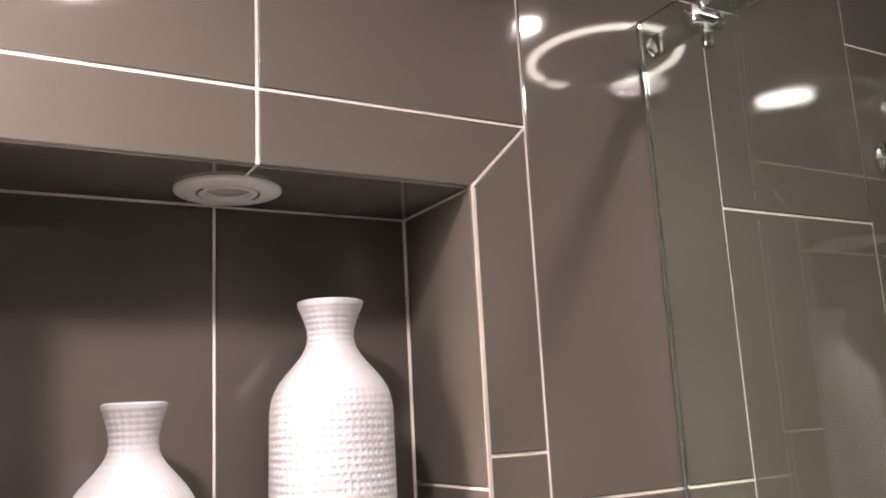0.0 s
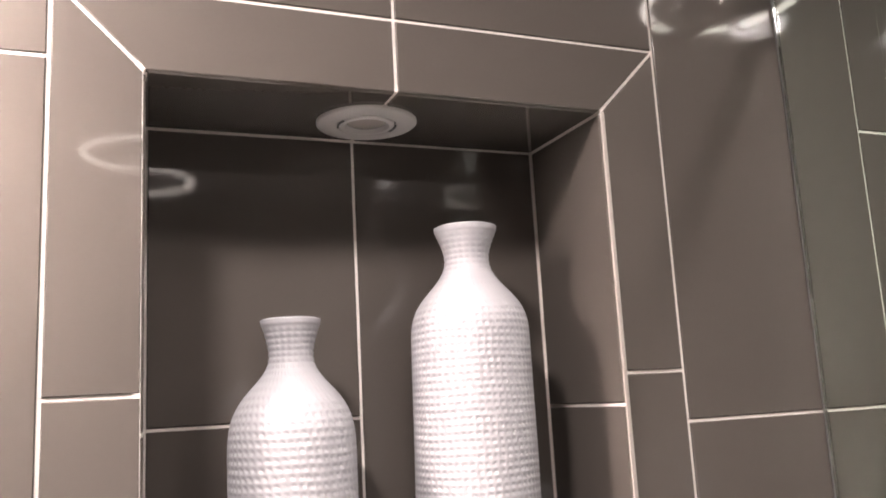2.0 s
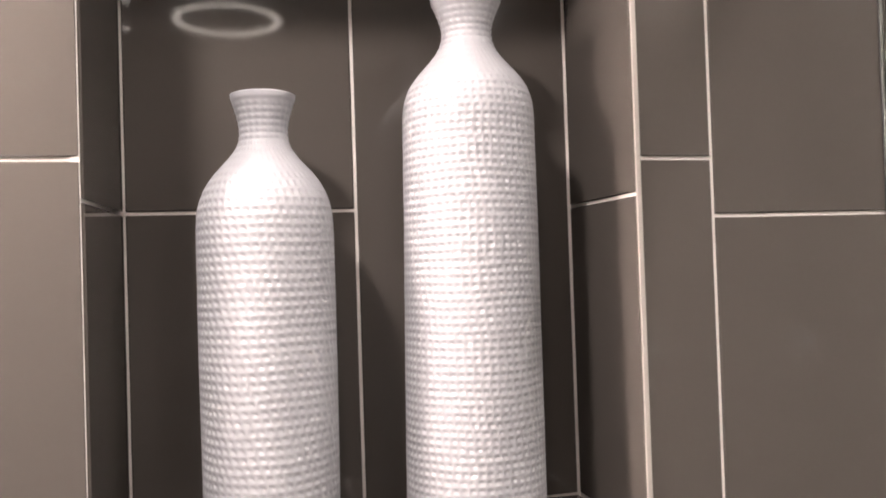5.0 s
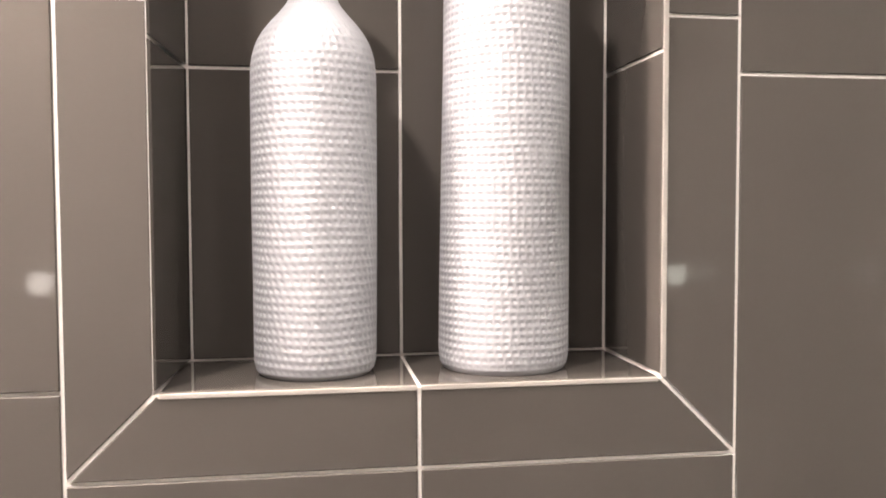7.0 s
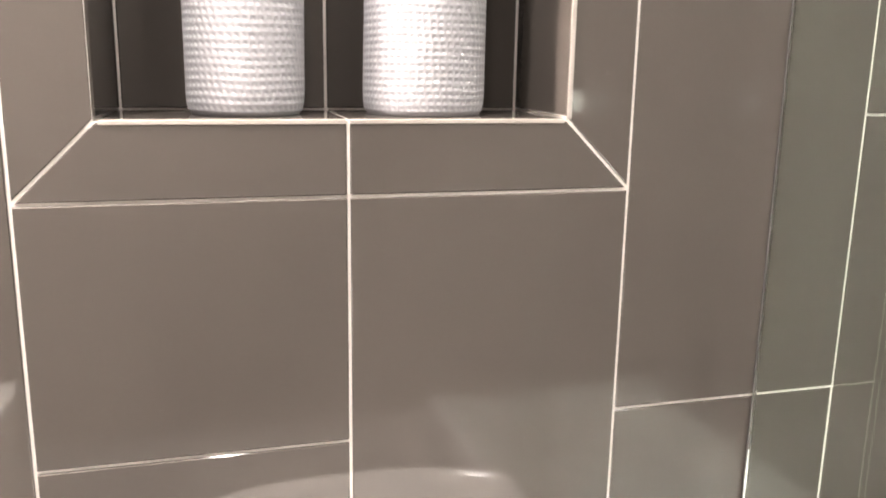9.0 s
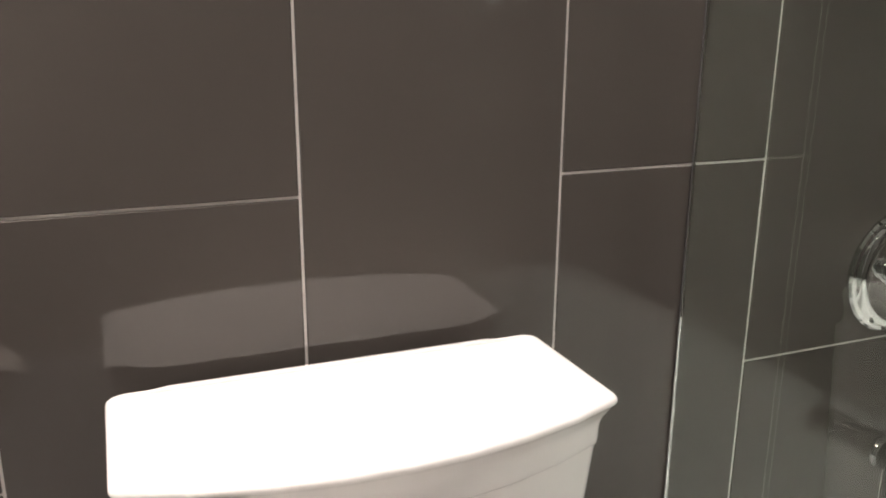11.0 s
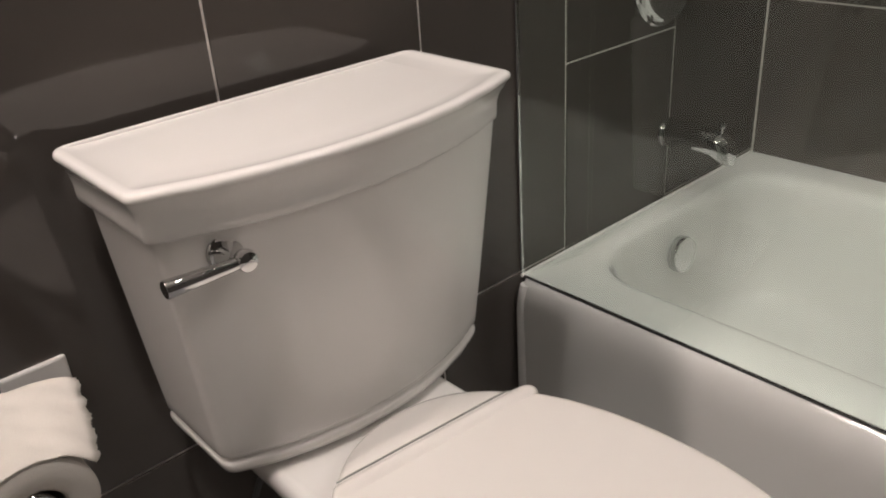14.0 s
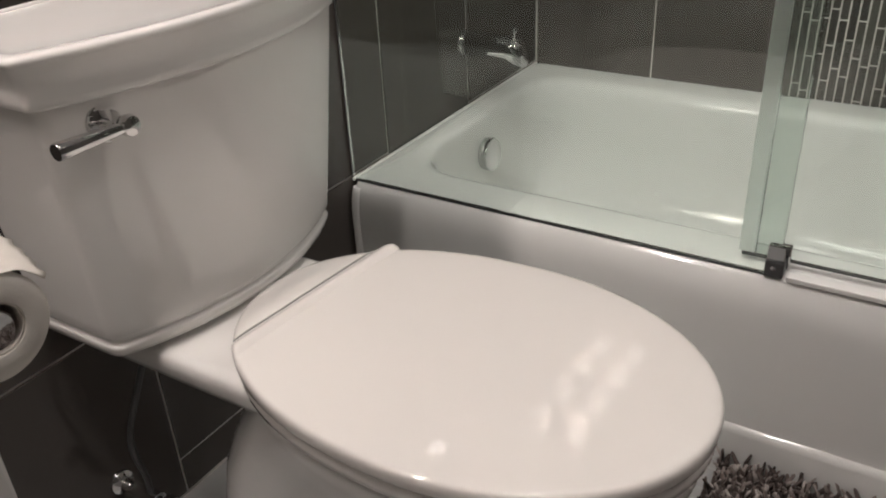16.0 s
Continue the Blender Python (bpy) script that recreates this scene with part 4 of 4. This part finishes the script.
def downlight(x, y, r, lens=DOWNGLOW):
    ob = tagged(empty("downlight", (x, y, CEIL)), "small round recessed ceiling downlight, switched on", "ceiling light", "downlights")
    part("trim_ring", lathe(bmesh.new(), [(r + .018, -.002), (r + .018, .003), (r + .014, .006), (r + .004, .006), (r + .001, -.002)], 48, DOWN, False, False), TRIM, ob, smooth=True, sharp=40)
    part("lens", lathe(bmesh.new(), [(r, .001), (r * .8, .003), (.004, .004)], 36, DOWN, False, True), lens, ob, smooth=True)


downlight(-0.118, -0.64, 0.070, SOFTGLOW)
downlight(-0.53, -0.56, 0.070)
downlight(0.682, -0.487, 0.022)
downlight(0.69, -1.72, 0.026)

bar = tagged(empty("vanity_light", (-0.80, 0, 2.04)), "vanity light bar with four downward cylindrical frosted shades", "wall light")
part("back_plate", boxed(-.36, .36, -.025, -.0005, -.03, .03, .006), CHROME, bar)
for x in BULBS:
    m = Matrix.Translation((x + .80, -.075, 0))
    part("arm", sweep(bmesh.new(), spline([(x + .80, -.02, 0), (x + .80, -.045, .004), (x + .80, -.07, 0), (x + .80, -.075, -.02)], 6), .007, 12), CHROME, bar, smooth=True)
    shade = part("shade", lathe(bmesh.new(), [(.010, -.012), (.030, -.018), (.035, -.026), (.035, -.118), (.0325, -.118), (.0325, -.028)], 40, m, False, False), SHADEGLOW, bar, "frosted glowing cylinder", True)
    part("bulb", lathe(bmesh.new(), [(.002, -.110), (.014, -.1095), (.026, -.107), (.0318, -.102), (.012, -.05)], 32, m), BULBGLOW, shade, smooth=True)


# wall lamps behind the camera
for x in (-0.97, 1.20):
    sconce = tagged(empty("wall_sconce", (x, YF, 1.225)), "small glowing globe wall sconce on a dark wall", "wall light", "wall sconces")
    part("base", lathe(bmesh.new(), [(.045, .0005), (.045, .012), (.03, .018), (.012, .02), (.012, .06)], 32, pose(0, 0, 0, -90, 0, 0)), CHROME, sconce, smooth=True, sharp=40)
    part("globe", lathe(bmesh.new(), [(.012, .055), (.024, .062), (.036, .082), (.038, .098), (.03, .122), (.012, .134), (.002, .136)], 32, pose(0, 0, 0, -90, 0, 0)), SCONCEGLOW, sconce, smooth=True)
